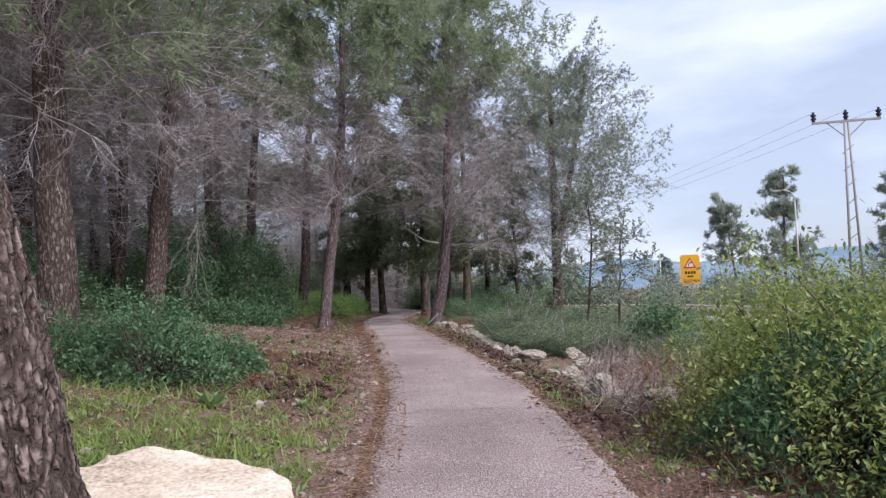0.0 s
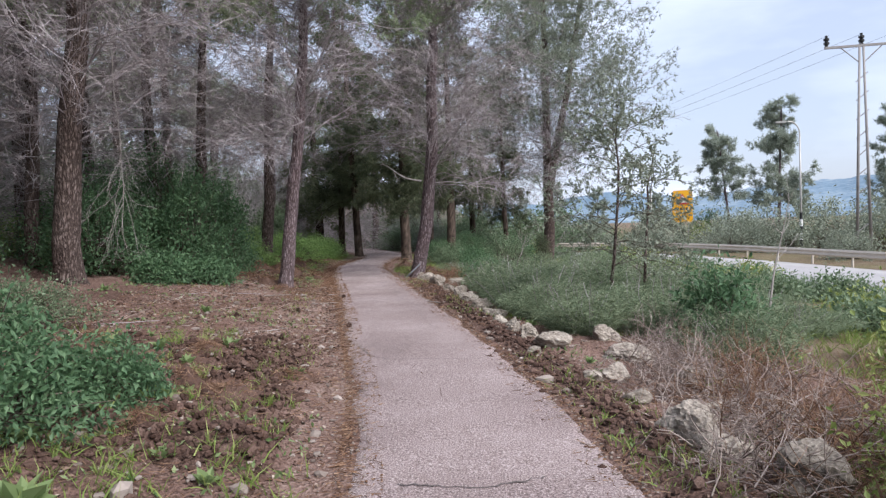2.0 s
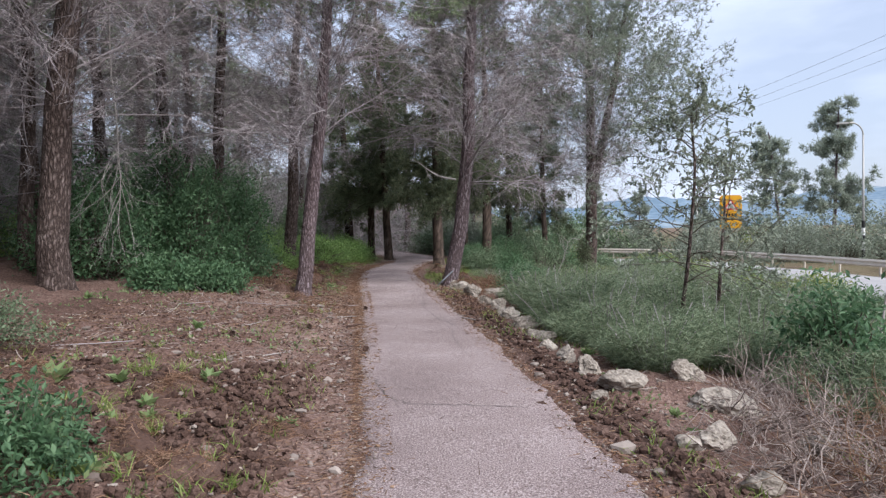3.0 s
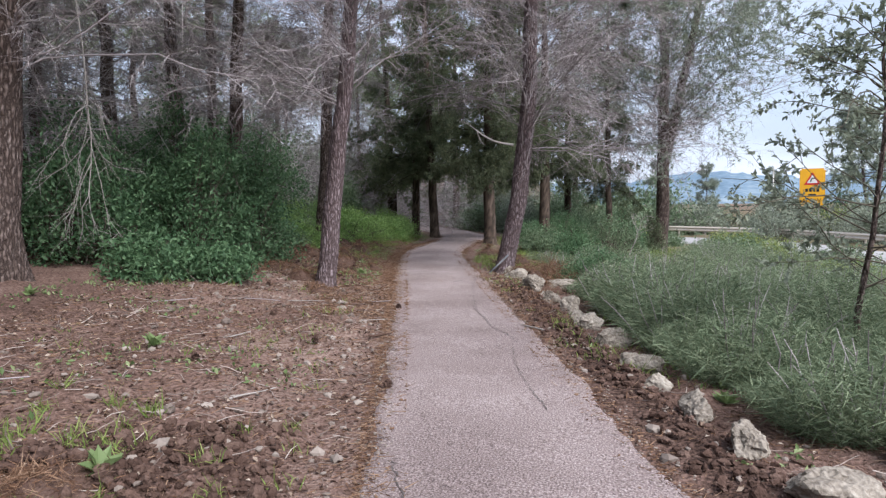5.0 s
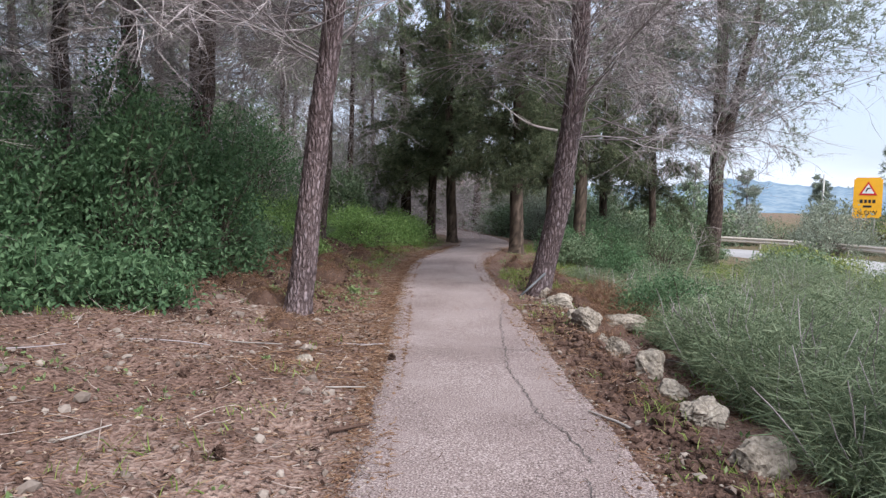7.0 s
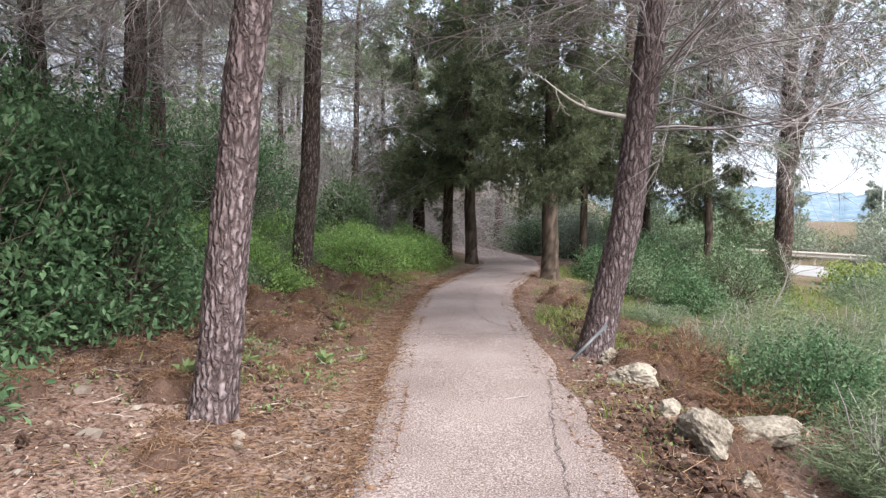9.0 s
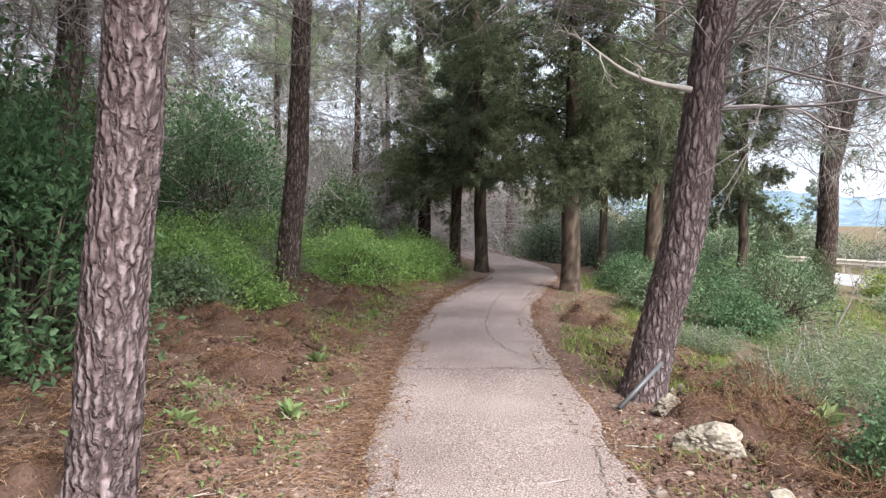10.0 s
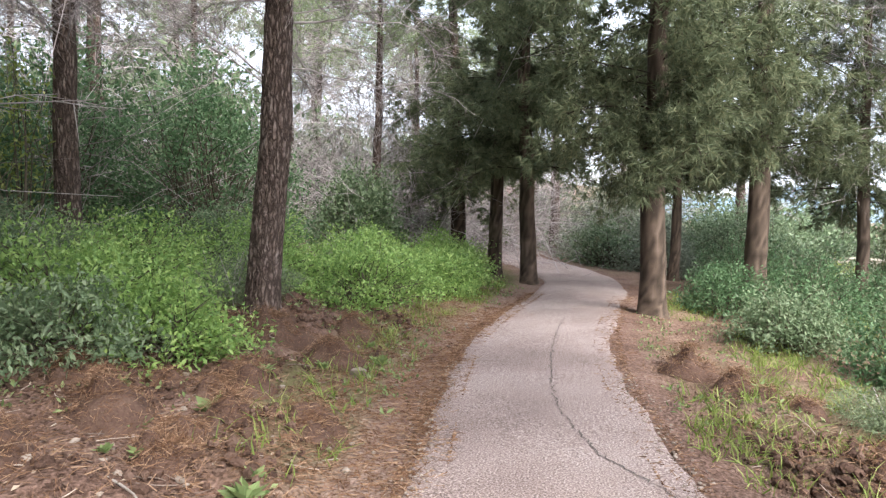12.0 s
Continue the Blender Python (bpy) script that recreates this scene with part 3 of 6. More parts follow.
def broom(name, x, y, size, label, seed, count=6000, material=None, group="broom bushes", width=0.0075):
    """A bush of fine upright green stems."""
    rng = np.random.default_rng(seed)
    root = thing(name, x, y, label, "shrub", group)
    sx, sy, sz = size
    n = count
    a, rr = rng.uniform(0, 2 * np.pi, n), np.sqrt(rng.uniform(0, 1, n))
    hgt = rng.uniform(0, 1, n)
    spread = 0.45 + 0.5 * hgt
    b = np.stack([np.cos(a) * rr * sx * spread, np.sin(a) * rr * sy * spread, hgt * sz * 0.8 * (1 - 0.55 * rr * rr)], 1)
    lump = 0.55 + 0.6 * vnoise(b[:, 0] * 2.4 + seed, b[:, 1] * 2.4, seed % 13)
    b[:, 2] *= 0.5 + 0.75 * vnoise(b[:, 0] * 1.9 + seed, b[:, 1] * 1.9, seed % 11)
    d = unit(np.stack([np.cos(a) * rr * 0.7, np.sin(a) * rr * 0.7, np.ones(n) * 0.9], 1) + rng.normal(size=(n, 3)) * 0.75)
    L = sz * rng.uniform(0.04, 0.16, n) * lump
    g, f = blades(b, d, L, width * rng.uniform(0.6, 1.4, n), rng, 0.5, 1)
    part("greenery", mesh_of("greenery", [(g, f)], material or M_BROOM, False), root)
    b0 = rng.normal(size=(30, 3)) * [sx * 0.2, sy * 0.2, 0]
    part("woody_base", mesh_of("woody_base", [tubes(curve(b0, unit(b0 * [1, 1, 0] + [0, 0, 0.8]), sz * rng.uniform(0.4, 0.8, 30), 5, rng, 0, 0.15), np.linspace(0.008, 0.003, 5)[None] * np.ones((30, 1)), 4)], M_TWIG), root)
    return root


def dry_brush(name, x, y, size, label, seed, count=260, material=None, thick=0.005):
    rng = np.random.default_rng(seed)
    root = thing(name, x, y, label, "brush", "dry brush")
    n = count
    b = rng.normal(size=(n, 3)) * [size[0] * 0.35, size[1] * 0.35, 0]
    b[:, 2] = rng.uniform(0, 0.25, n) * size[2]
    d = unit(rng.normal(size=(n, 3)) * [1, 1, 0.6] + [0, 0, 0.45])
    L = size[2] * rng.uniform(0.4, 1.1, n)
    p = curve(b, d, L, 5, rng, 0.06, 0.22)
    c2, r2, l2 = spray(p, L, 5, rng, (0.3, 0.6), 3, 0.8, 0.02, 0.2, thick * 0.5)
    part("stemwork", mesh_of("stemwork", [tubes(p, np.linspace(1, 0.4, 5)[None] * thick * np.ones((n, 1)), 3)], material or M_DRY), root)
    part("twigwork", mesh_of("twigwork", [tubes(c2, r2, 3)], material or M_DRY), root)
    return root


# ---- ground ----
def ground_material():
    """Litter, earth and green patches mixed by place; the strip beside the path is bare and red-brown."""
    m = surface("forest_floor", [(0.34, (0.0446, 0.0276, 0.0224)), (0.44, (0.12, 0.0742, 0.0589)), (0.53, (0.192, 0.123, 0.101)), (0.66, (0.321, 0.237, 0.201))],
                1.3, 34, 0.97, 1.0, 0.05, attr="tone", weight=0.3, fine_mix=0.62, spec=0.1)
    n, l = m.node_tree.nodes, m.node_tree.links
    bsdf = next(x for x in n if x.type == "BSDF_PRINCIPLED")
    old = bsdf.inputs["Base Color"].links[0].from_socket
    at, mix, green = n.new("ShaderNodeAttribute"), n.new("ShaderNodeMixRGB"), n.new("ShaderNodeTexNoise")
    at.attribute_name = "green"
    green.inputs["Scale"].default_value = 30
    gr = n.new("ShaderNodeValToRGB")
    gr.color_ramp.elements[0].color, gr.color_ramp.elements[1].color = (0.07, 0.085, 0.03, 1), (0.19, 0.19, 0.085, 1)
    l.new(green.outputs["Fac"], gr.inputs["Fac"])
    l.new(at.outputs["Fac"], mix.inputs["Fac"])
    l.new(old, mix.inputs["Color1"])
    l.new(gr.outputs["Color"], mix.inputs["Color2"])
    l.new(mix.outputs["Color"], bsdf.inputs["Base Color"])
    return m


def grown(lo, hi, step, far):
    a = np.arange(lo, hi + step / 2, step)
    g = np.cumsum(step * 1.28 ** np.arange(1, 40))
    g = g[g < far]
    return np.r_[lo - g[::-1], a, hi + g]


def grassy(x, y):
    """How green the ground is, 0 to 1."""
    d = x - centre(y)
    n = vnoise(x * 0.9, y * 0.9, 21)
    left = np.clip((-d - 1.15) / 0.5, 0, 1)
    g = left * np.clip((4.6 - y) / 1.6, 0, 1) * np.clip(n * 2.2 - 0.2, 0, 1)
    g = np.maximum(g, np.clip((-d - 1.25) / 0.2, 0, 1) * np.clip((2.3 + d) / 0.3, 0, 1) * np.clip((y - 20.3) / 1.2, 0, 1) * 0.9)
    g = np.maximum(g, np.clip((d - 1.1) / 0.3, 0, 1) * np.clip((y - 21.5) / 1.5, 0, 1) * 0.6 * n)
    g = np.maximum(g, np.clip((-d - 3.2) / 1.0, 0, 1) * 0.55 * n * np.clip((y - 20) / 3, 0, 1))
    g = np.maximum(g, np.clip((d - 4.0) / 3.0, 0, 1) * 0.7)
    return g


gx, gy = grown(-6, 7, 0.11, 900), grown(-3, 31, 0.11, 900)
GX, GY = np.meshgrid(gx, gy)
far = np.clip((np.hypot(GX - 1, GY - 15) - 60) / 200, 0, 1)
GZ = land(GX, GY) * (1 - far) - 0.5 * far
idx = np.arange(GX.size).reshape(GX.shape)
faces = np.stack([idx[:-1, :-1], idx[:-1, 1:], idx[1:, 1:], idx[1:, :-1]], -1).reshape(-1, 4)
dd = GX - centre(GY)
tone = 0.5 + 0.2 * (vnoise(GX * 0.7, GY * 0.7, 31) - 0.5) + 0.12 * np.clip(1 - np.abs(dd + 1.1) / 0.6, 0, 1)
tone += 0.1 * np.clip(1 - np.abs(dd + 1.2) / 0.6, 0, 1) * np.clip((GY - 14) / 3, 0, 1)
tone += 0.08 * np.clip(1 - np.abs(dd + 2.2) / 1.4, 0, 1)
tone -= 0.28 * np.clip(1 - np.abs(dd - 1.25) / 0.45, 0, 1) * np.clip((19 - GY) / 3, 0, 1)
tone -= 0.34 * heap(GX, GY) * np.where(dd < 0, np.clip(1.25 - GY / 40, 0.7, 1), 0.4)
me = mesh_of("ground", [(np.stack([GX, GY, GZ], -1).reshape(-1, 3), faces)], ground_material())
me.attributes.new("tone", "FLOAT", "POINT").data.foreach_set("value", np.clip(tone, 0, 1).ravel().astype(np.float32))
me.attributes.new("green", "FLOAT", "POINT").data.foreach_set("value", np.clip(0.6 * grassy(GX, GY) * (0.4 + 1.2 * vnoise(GX * 4, GY * 4, 36)), 0, 1).ravel().astype(np.float32))
tagged(new("ground", me), "reddish-brown forest floor with needle litter and grass", "ground", kind="structure")


def gravel_material():
    m = surface("worn_gravel_asphalt", [(0.37, (0.125, 0.094, 0.0901)), (0.45, (0.23, 0.178, 0.17)), (0.53, (0.305, 0.24, 0.23)), (0.64, (0.468, 0.396, 0.384))],
                0.8, 80, 0.95, 0.9, 0.02, fine_mix=0.75, spec=0.15)
    return m


py = np.arange(-7, 50, 0.07)
pu = np.linspace(-1, 1, 25)
PU, PY = np.meshgrid(pu, py)
edge = np.where(PU < 0, 0.09 * (vnoise(PY * 1.7, PY * 0, 41) - 0.5) + 0.035 * (vnoise(PY * 7, PY * 0, 42) - 0.5),
                0.10 * (vnoise(PY * 1.5, PY * 0, 43) - 0.5) + 0.05 * (vnoise(PY * 6, PY * 0, 44) - 0.5))
slope = np.gradient(centre(py), py)[:, None]
PX = centre(PY) + PU * (HALF + edge) * np.sqrt(1 + slope ** 2)
PZ = land(PX, PY, 0.0) + 0.016 * (1 - PU ** 2) + 0.012 + 0.006 * (vnoise(PX * 5, PY * 5, 45) - 0.5)
PZ = np.where(np.abs(PU) > 0.99, PZ - 0.05, PZ)
pidx = np.arange(PX.size).reshape(PX.shape)
pf = np.stack([pidx[:-1, :-1], pidx[:-1, 1:], pidx[1:, 1:], pidx[1:, :-1]], -1).reshape(-1, 4)
path = tagged(new("path", mesh_of("path", [(np.stack([PX, PY, PZ], -1).reshape(-1, 3), pf)], gravel_material())),
              "worn pinkish-grey gravel asphalt footpath with cracks", "path", kind="structure")


def path_z(x, y):
    u = np.clip((x - centre(y)) / HALF, -1, 1)
    return float(land(x, y, 0.0) + 0.016 * (1 - u * u) + 0.012)


M_CRACK = plain("crack_shadow_grit", (0.12, 0.1, 0.094), 1.0)


def crack(points, width, seed):
    """A jagged crack along a line of the path, its shadow a dark ribbon."""
    rng = np.random.default_rng(seed)
    pts = np.array(points, float)
    s = np.r_[0, np.cumsum(np.hypot(*np.diff(pts, axis=0).T))]
    t = np.arange(0, s[-1], 0.035)
    c = np.stack([np.interp(t, s, pts[:, 0]), np.interp(t, s, pts[:, 1])], 1) + rng.normal(size=(len(t), 2)) * 0.011
    w = width * rng.uniform(0.3, 1.3, len(t))
    d = np.gradient(c, axis=0)
    nrm = np.stack([-d[:, 1], d[:, 0]], 1)
    nrm /= np.linalg.norm(nrm, axis=1)[:, None]
    a, b = c + nrm * w[:, None] / 2, c - nrm * w[:, None] / 2
    v = [(*q, path_z(*q) + 0.0065) for q in np.stack([a, b], 1).reshape(-1, 2)]
    i = np.arange(len(t) - 1)[:, None] * 2
    part("crack", mesh_of("crack", [(np.array(v), i + [[0, 1, 3, 2]])], M_CRACK), path)


crack([(-0.78, 20.49), (-0.2, 20.55), (0.3, 20.72), (0.93, 20.89)], 0.018, 1)
crack([(-0.5, 27.1), (-0.5, 26.1), (-0.45, 25.0), (-0.27, 23.27), (-0.1, 22.5), (0.2, 21.7), (0.6, 21.2), (0.72, 20.85)], 0.012, 2)
crack([(1.2, 18.7), (1.27, 17.9), (1.29, 17.4), (1.33, 17.0), (1.44, 16.1), (1.6, 14.85), (1.8, 14.07), (1.92, 13.6), (2.1, 13.3), (2.25, 12.8)], 0.011, 3)
crack([(1.64, 9.6), (1.85, 9.0), (2.1, 8.75), (2.5, 8.72), (3.07, 8.66)], 0.01, 4)
crack([(2.2, 12.6), (2.3, 11.6), (2.55, 10.6)], 0.007, 5)
crack([(2.05, 15.8), (1.6, 15.6), (1.2, 15.7)], 0.014, 6)
crack([(2.5, 5.3), (3.0, 5.2), (3.4, 5.35)], 0.014, 7)


M_BOULDER = surface("cream_limestone", [(0.32, (0.24, 0.18, 0.135)), (0.45, (0.44, 0.355, 0.28)), (0.58, (0.58, 0.49, 0.4)), (0.72, (0.68, 0.61, 0.53))], 3, 40, 0.95, 0.8, 0.02, spec=0.15)

# ---- rocks ----
def rock(x, y, size, label, seed, turn=0, flat=9.0, sink=0.25, group="limestone edging rocks", rough=0.3, detail=4, category="rock", material=None):
    rng = np.random.default_rng(seed)
    bm = bmesh.new()
    bmesh.ops.create_icosphere(bm, subdivisions=detail, radius=1)
    off = Vector(rng.uniform(-50, 50, 3))
    planes = unit(rng.normal(size=(13, 3)) * [1, 1, 0.8])
    dist = rng.uniform(0.5, 0.85, 13)
    for v in bm.verts:
        p = v.co.copy()
        k = 1.0
        for q, e in zip(planes, dist):
            s = p.x * q[0] + p.y * q[1] + p.z * q[2]
            if s > e * 0.98:
                k = min(k, e / s)
        n1 = noise.noise(p * 1.7 + off)
        n2 = noise.ridged_multi_fractal(p * 2.6 + off, 0.9, 2.2, 5, 1.0, 2.0)
        n3 = noise.noise(p * 9 + off)
        p = p * (k * (1 + rough * 0.6 * n1) + rough * 0.34 * (n2 - 1.1) + 0.06 * n3) * 1.12
        p.z = min(p.z, flat + 0.05 * n1 + 0.04 * n3)
        v.co = (p.x * size[0], p.y * size[1], p.z * size[2])
    ob = part_bm(category, bm, material or M_ROCK, None, smooth=False)
    ob.matrix_basis = pose(x, y, height(x, y) + size[2] * (1 - sink) * 0.6, rng.uniform(-8, 8), rng.uniform(-8, 8), turn)
    return tagged(ob, label, category, group)


ROCKS = [  # x, y, half sizes, turn
    (4.73, 10.1, 0.20, 0.15, 0.13, 20), (4.9, 9.3, 0.42, 0.24, 0.16, 30), (4.45, 8.2, 0.22, 0.15, 0.11, 70), (4.42, 7.3, 0.13, 0.11, 0.10, 10),
    (4.5, 6.15, 0.25, 0.20, 0.22, 100), (3.95, 9.4, 0.24, 0.14, 0.13, 10), (3.76, 10.1, 0.16, 0.13, 0.13, 60), (3.62, 10.9, 0.20, 0.13, 0.13, 80),
    (3.45, 11.6, 0.14, 0.12, 0.11, 20), (3.38, 12.3, 0.22, 0.13, 0.14, 15), (3.25, 13.2, 0.24, 0.14, 0.16, 20), (3.0, 13.75, 0.20, 0.12, 0.12, 40),
    (2.95, 14.7, 0.15, 0.1, 0.1, 0), (2.85, 15.5, 0.24, 0.17, 0.17, 95), (2.62, 16.1, 0.16, 0.12, 0.13, 30), (2.75, 17.55, 0.34, 0.2, 0.13, 20),
    (2.34, 17.2, 0.26, 0.17, 0.17, 120), (2.2, 17.95, 0.12, 0.1, 0.08, 0), (1.98, 18.95, 0.25, 0.15, 0.13, 10), (1.8, 19.82, 0.17, 0.12, 0.13, 25),
    (5.0, 5.4, 0.34, 0.2, 0.2, 60), (4.62, 5.75, 0.2, 0.16, 0.16, 30), (4.9, 6.9, 0.16, 0.12, 0.1, 45), (5.1, 8.1, 0.2, 0.14, 0.1, 130),
    (2.5, 16.6, 0.1, 0.08, 0.08, 0), (3.7, 9.0, 0.1, 0.08, 0.07, 0), (4.15, 7.9, 0.11, 0.09, 0.07, 30), (4.2, 6.9, 0.08, 0.07, 0.06, 0)]
for i, (x, y, a, b, c, turn) in enumerate(ROCKS):
    rock(x, y, (a, b, c), "pale weathered limestone rock edging the footpath" if max(a, b) > 0.14 else "small pale limestone lump beside the footpath",
         100 + i, turn, sink=0.3, detail=4 if max(a, b) > 0.14 else 3)
rock(1.38, 2.22, (0.7, 0.48, 0.4), "large flat-topped cream limestone boulder in the grass", 61, 8, 0.42, 0.72, rough=0.22, material=M_BOULDER, group="boulders", category="boulder")
rock(1.0, 1.98, (0.17, 0.15, 0.16), "small grey rock beside the boulder", 62, 8, sink=0.6, rough=0.2, group="boulders")
rock(-0.24, 14.75, (0.13, 0.09, 0.08), "small pale stone on the needle litter", 63, 30, sink=0.5, detail=3, group="loose stones")

# ---- pines, cypresses ----
pine("pine_tree", -1.15, 16.75, 9.5, 0.158, "slender pine with pinkish-grey plated bark beside the path", 11, (0.085, 0.0), (0.035, 0), (2.8, 7.0, 110), (5.6, 50), 3.6, 72, 300, plates=(0.05, 0.15), lift=0.013)
pine("pine_tree", 1.62, 20.5, 12.0, 0.195, "leaning pine with reddish plated bark and a broken bough", 12, (0.05, -0.01), (0.13, 0), (2.5, 8.2, 180), (7.0, 72), 4.3, 72, 260, plates=(0.055, 0.16), lift=0.014)
pine("pine_tree", -3.72, 24.3, 10.5, 0.2, "upright pine with dark brown bark on the bank", 13, (0.03, 0), (0, 0), (2.2, 7.6, 96), (6.5, 10), 3.6, 56, 180, bark=M_BARK_SHADE)
pine("pine_tree", -4.1, 13.35, 11, 0.24, "thick pine with flaking red-grey bark on the bank", 14, (0.05, 0), (0.03, 0), (2.4, 7.0, 96), (4.6, 54), 4.2, 56, 180, bark=M_BARK_SHADE)
pine("pine_tree", -2.7, 7.7, 11, 0.27, "thick leaning pine with rough brown bark", 15, (-0.06, 0), (0, 0), (2.5, 6.0, 84), (3.9, 50), 3.8, 56, 160, sag=0.07, bark=M_BARK_SHADE)
pine("pine_tree", 1.17, 1.45, 9, 0.26, "massive leaning pine trunk with deeply fissured bark", 16, (-0.3, 0.02), (0, 0), (4.0, 6.0, 14), (4.4, 40), 3.0, 120, 320, lift=0.03, plates=(0.045, 0.26), bark=M_BARK_SHADE)
pine("pine_tree", -5.35, 20.0, 11, 0.17, "dark pine rising out of the undergrowth", 17, (0.0, 0), (0, 0), (2.4, 7.6, 76), (6.0, 18), 3.6, 32, 90, bark=M_BARK_SHADE)
pine("pine_tree", -4.5, 20.2, 11, 0.17, "dark pine rising out of the undergrowth", 18, (0.035, 0), (0, 0), (2.2, 7.6, 76), (6.0, 18), 3.6, 32, 90, bark=M_BARK_SHADE)
pine("pine_tree", -7.35, 25.3, 11, 0.18, "dark pine on the bank among bright leaves", 19, (-0.01, 0), (0, 0), (2.9, 7.0, 60), (6.2, 9), 3.4, 32, 90, bark=M_BARK_SHADE)
pine("pine_tree", 6.9, 33.2, 12.5, 0.27, "fork-stemmed pine beside the road", 20, (0.02, 0), (0.02, 0), (2.6, 8.0, 84), (3.8, 120), 6.4, 32, 90, bark=M_BARK_SHADE, fork=(3.1, (0.2, 0), 0.2), leaf=M_LEAF_PALE, wood=M_TWIG_HAZE)

cypress("cypress_tree", -2.55, 32.4, 11, 0.16, "dark cypress with a bare lower trunk at the bend", 31, (0.0, 0), 2.9, 2.3, 66)
cypress("cypress_tree", -1.66, 31.6, 11, 0.18, "dark cypress with a bare lower trunk at the bend", 32, (-0.03, 0), 2.8, 2.1, 66)
cypress("cypress_tree", 0.72, 28.2, 11, 0.2, "dark cypress with a straight reddish trunk at the bend", 33, (0.0, 0), 3.1, 2.5, 96)
cypress("cypress_tree", 1.4, 34.8, 10, 0.13, "slim dark cypress behind the bend", 34, (0.0, 0), 2.6, 1.6, 60)
cypress("cypress_tree", -4.2, 35.6, 10, 0.22, "leaning dark cypress behind the bend", 35, (-0.04, 0), 1.9, 2.5, 66)
cypress("cypress_tree", 2.5, 30.2, 10.5, 0.2, "dark cypress with a thick trunk", 36, (0.0, 0), 3.0, 2.1, 30)
cypress("cypress_tree", 5.0, 33.0, 10, 0.13, "thin open-crowned cypress among the shrubs", 37, (0.0, 0), 2.6, 1.8, 34)
cypress("cypress_tree", 3.5, 36.2, 11, 0.17, "dark cypress behind the bend", 38, (0.0, 0), 3.3, 2.4, 40)

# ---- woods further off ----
WOOD = [pine("pine_tree", -9.0, 15.5, 10, 0.17, "pine deep in the shaded wood", 21, (0.03, 0), (0, 0), (1.3, 8.4, 84), (5.4, 22), 3.6, 14, 30, 0.65, needle=(0.24, 0.03), near=False, group="pines in the wood", bark=M_BARK_SHADE, wood=M_TWIG_HAZE),
        pine("pine_tree", -10.5, 22.0, 11, 0.19, "pine deep in the shaded wood", 22, (-0.03, 0), (0, 0), (1.3, 8.4, 84), (5.4, 22), 3.6, 14, 30, 0.65, needle=(0.24, 0.03), near=False, group="pines in the wood", bark=M_BARK_SHADE, wood=M_TWIG_HAZE),
        pine("pine_tree", -13.0, 36.0, 10, 0.16, "pine deep in the shaded wood", 23, (0.02, 0.02), (0, 0), (1.3, 8.4, 84), (5.4, 22), 3.6, 14, 30, 0.65, needle=(0.24, 0.03), near=False, group="pines in the wood", bark=M_BARK_SHADE, wood=M_TWIG_HAZE)]
rng = np.random.default_rng(5)
for i, (x, y) in enumerate([(-6.5, 10.0), (-7.4, 13.6), (-6.2, 15.6), (-9.2, 18.2), (-10.6, 16.0), (-5.4, 8.2), (-8.2, 21.6), (-8.3, 11.6), (-7.2, 17.2), (-12, 12), (-13.5, 17.5), (-13.5, 22.5), (-14, 25), (-12, 31), (-6.2, 34.5), (-9.8, 36.5), (-15.5, 34), (-7.5, 42), (-12, 43),
                            (-2.5, 44.5), (-17, 41), (1.5, 46), (4.2, 43.5), (-18, 22), (-10, 6), (-7, 3.5),
                            (-16, 29), (-19.5, 33), (-21, 27), (-22, 38), (-20, 45), (-14.5, 48), (-9, 52), (-4.5, 54), (0, 53), (-17, 53), (-12, 56), (-24, 32), (-25, 44), (-5.5, 47.5)]):
    copy_thing(WOOD[i % 3], pose(x, y, height(x, y) - 0.05, 0, 0, rng.uniform(0, 360)) @ Matrix.Diagonal((*[rng.uniform(0.85, 1.15)] * 3, 1)))

# ---- shrubs on the bank ----
L_DARK = "dark glossy green broad-leaved bush under the pines"
for i, (x, y, sx, sy, sz, n) in enumerate([(-3.6, 16.9, 1.2, 1.1, 2.3, 11000), (-4.6, 15.4, 1.2, 1.1, 2.0, 8000), (-3.4, 18.6, 1.0, 1.0, 2.6, 9000), (-4.6, 18.9, 1.3, 1.2, 3.2, 10000),
                                           (-6.2, 17.5, 1.4, 1.2, 2.4, 7000), (-6.5, 21.8, 1.3, 1.2, 2.6, 7000), (-2.5, 15.5, 0.55, 0.5, 0.55, 3000), (-3.0, 14.6, 0.5, 0.5, 0.5, 2500), (-6.4, 12.6, 1.3, 1.2, 1.8, 6000), (-4.9, 10.2, 1.1, 1.0, 1.4, 5000)]):
    leafy("shrub", x, y, (sx * 1.12, sy * 1.12, sz * 1.12), L_DARK, 200 + i, M_LEAF, n, 0.07, 30, hollow=0.5, spread=0.13)
leafy("shrub", -0.35, 5.7, (1.1, 0.95, 1.2), "low grey-green leafy bush on the bank", 221, M_LEAF, 8500, 0.046, 30, spread=0.07)
leafy("shrub", 0.15, 6.5, (0.6, 0.55, 0.5), "low grey-green leafy bush on the bank", 222, M_LEAF, 3500, 0.046, 24, spread=0.07)
leafy("shrub", -1.5, 6.0, (0.95, 0.8, 0.8), "low grey-green leafy bush on the bank", 223, M_LEAF, 6000, 0.046, 26, spread=0.07)
leafy("shrub", -2.2, 9.0, (1.0, 0.8, 0.7), "low grey-green leafy bush on the bank", 224, M_LEAF_SAGE, 4500, 0.036, 26, spread=0.07)
L_BRIGHT = "bright yellow-green leafy undergrowth under the pines"
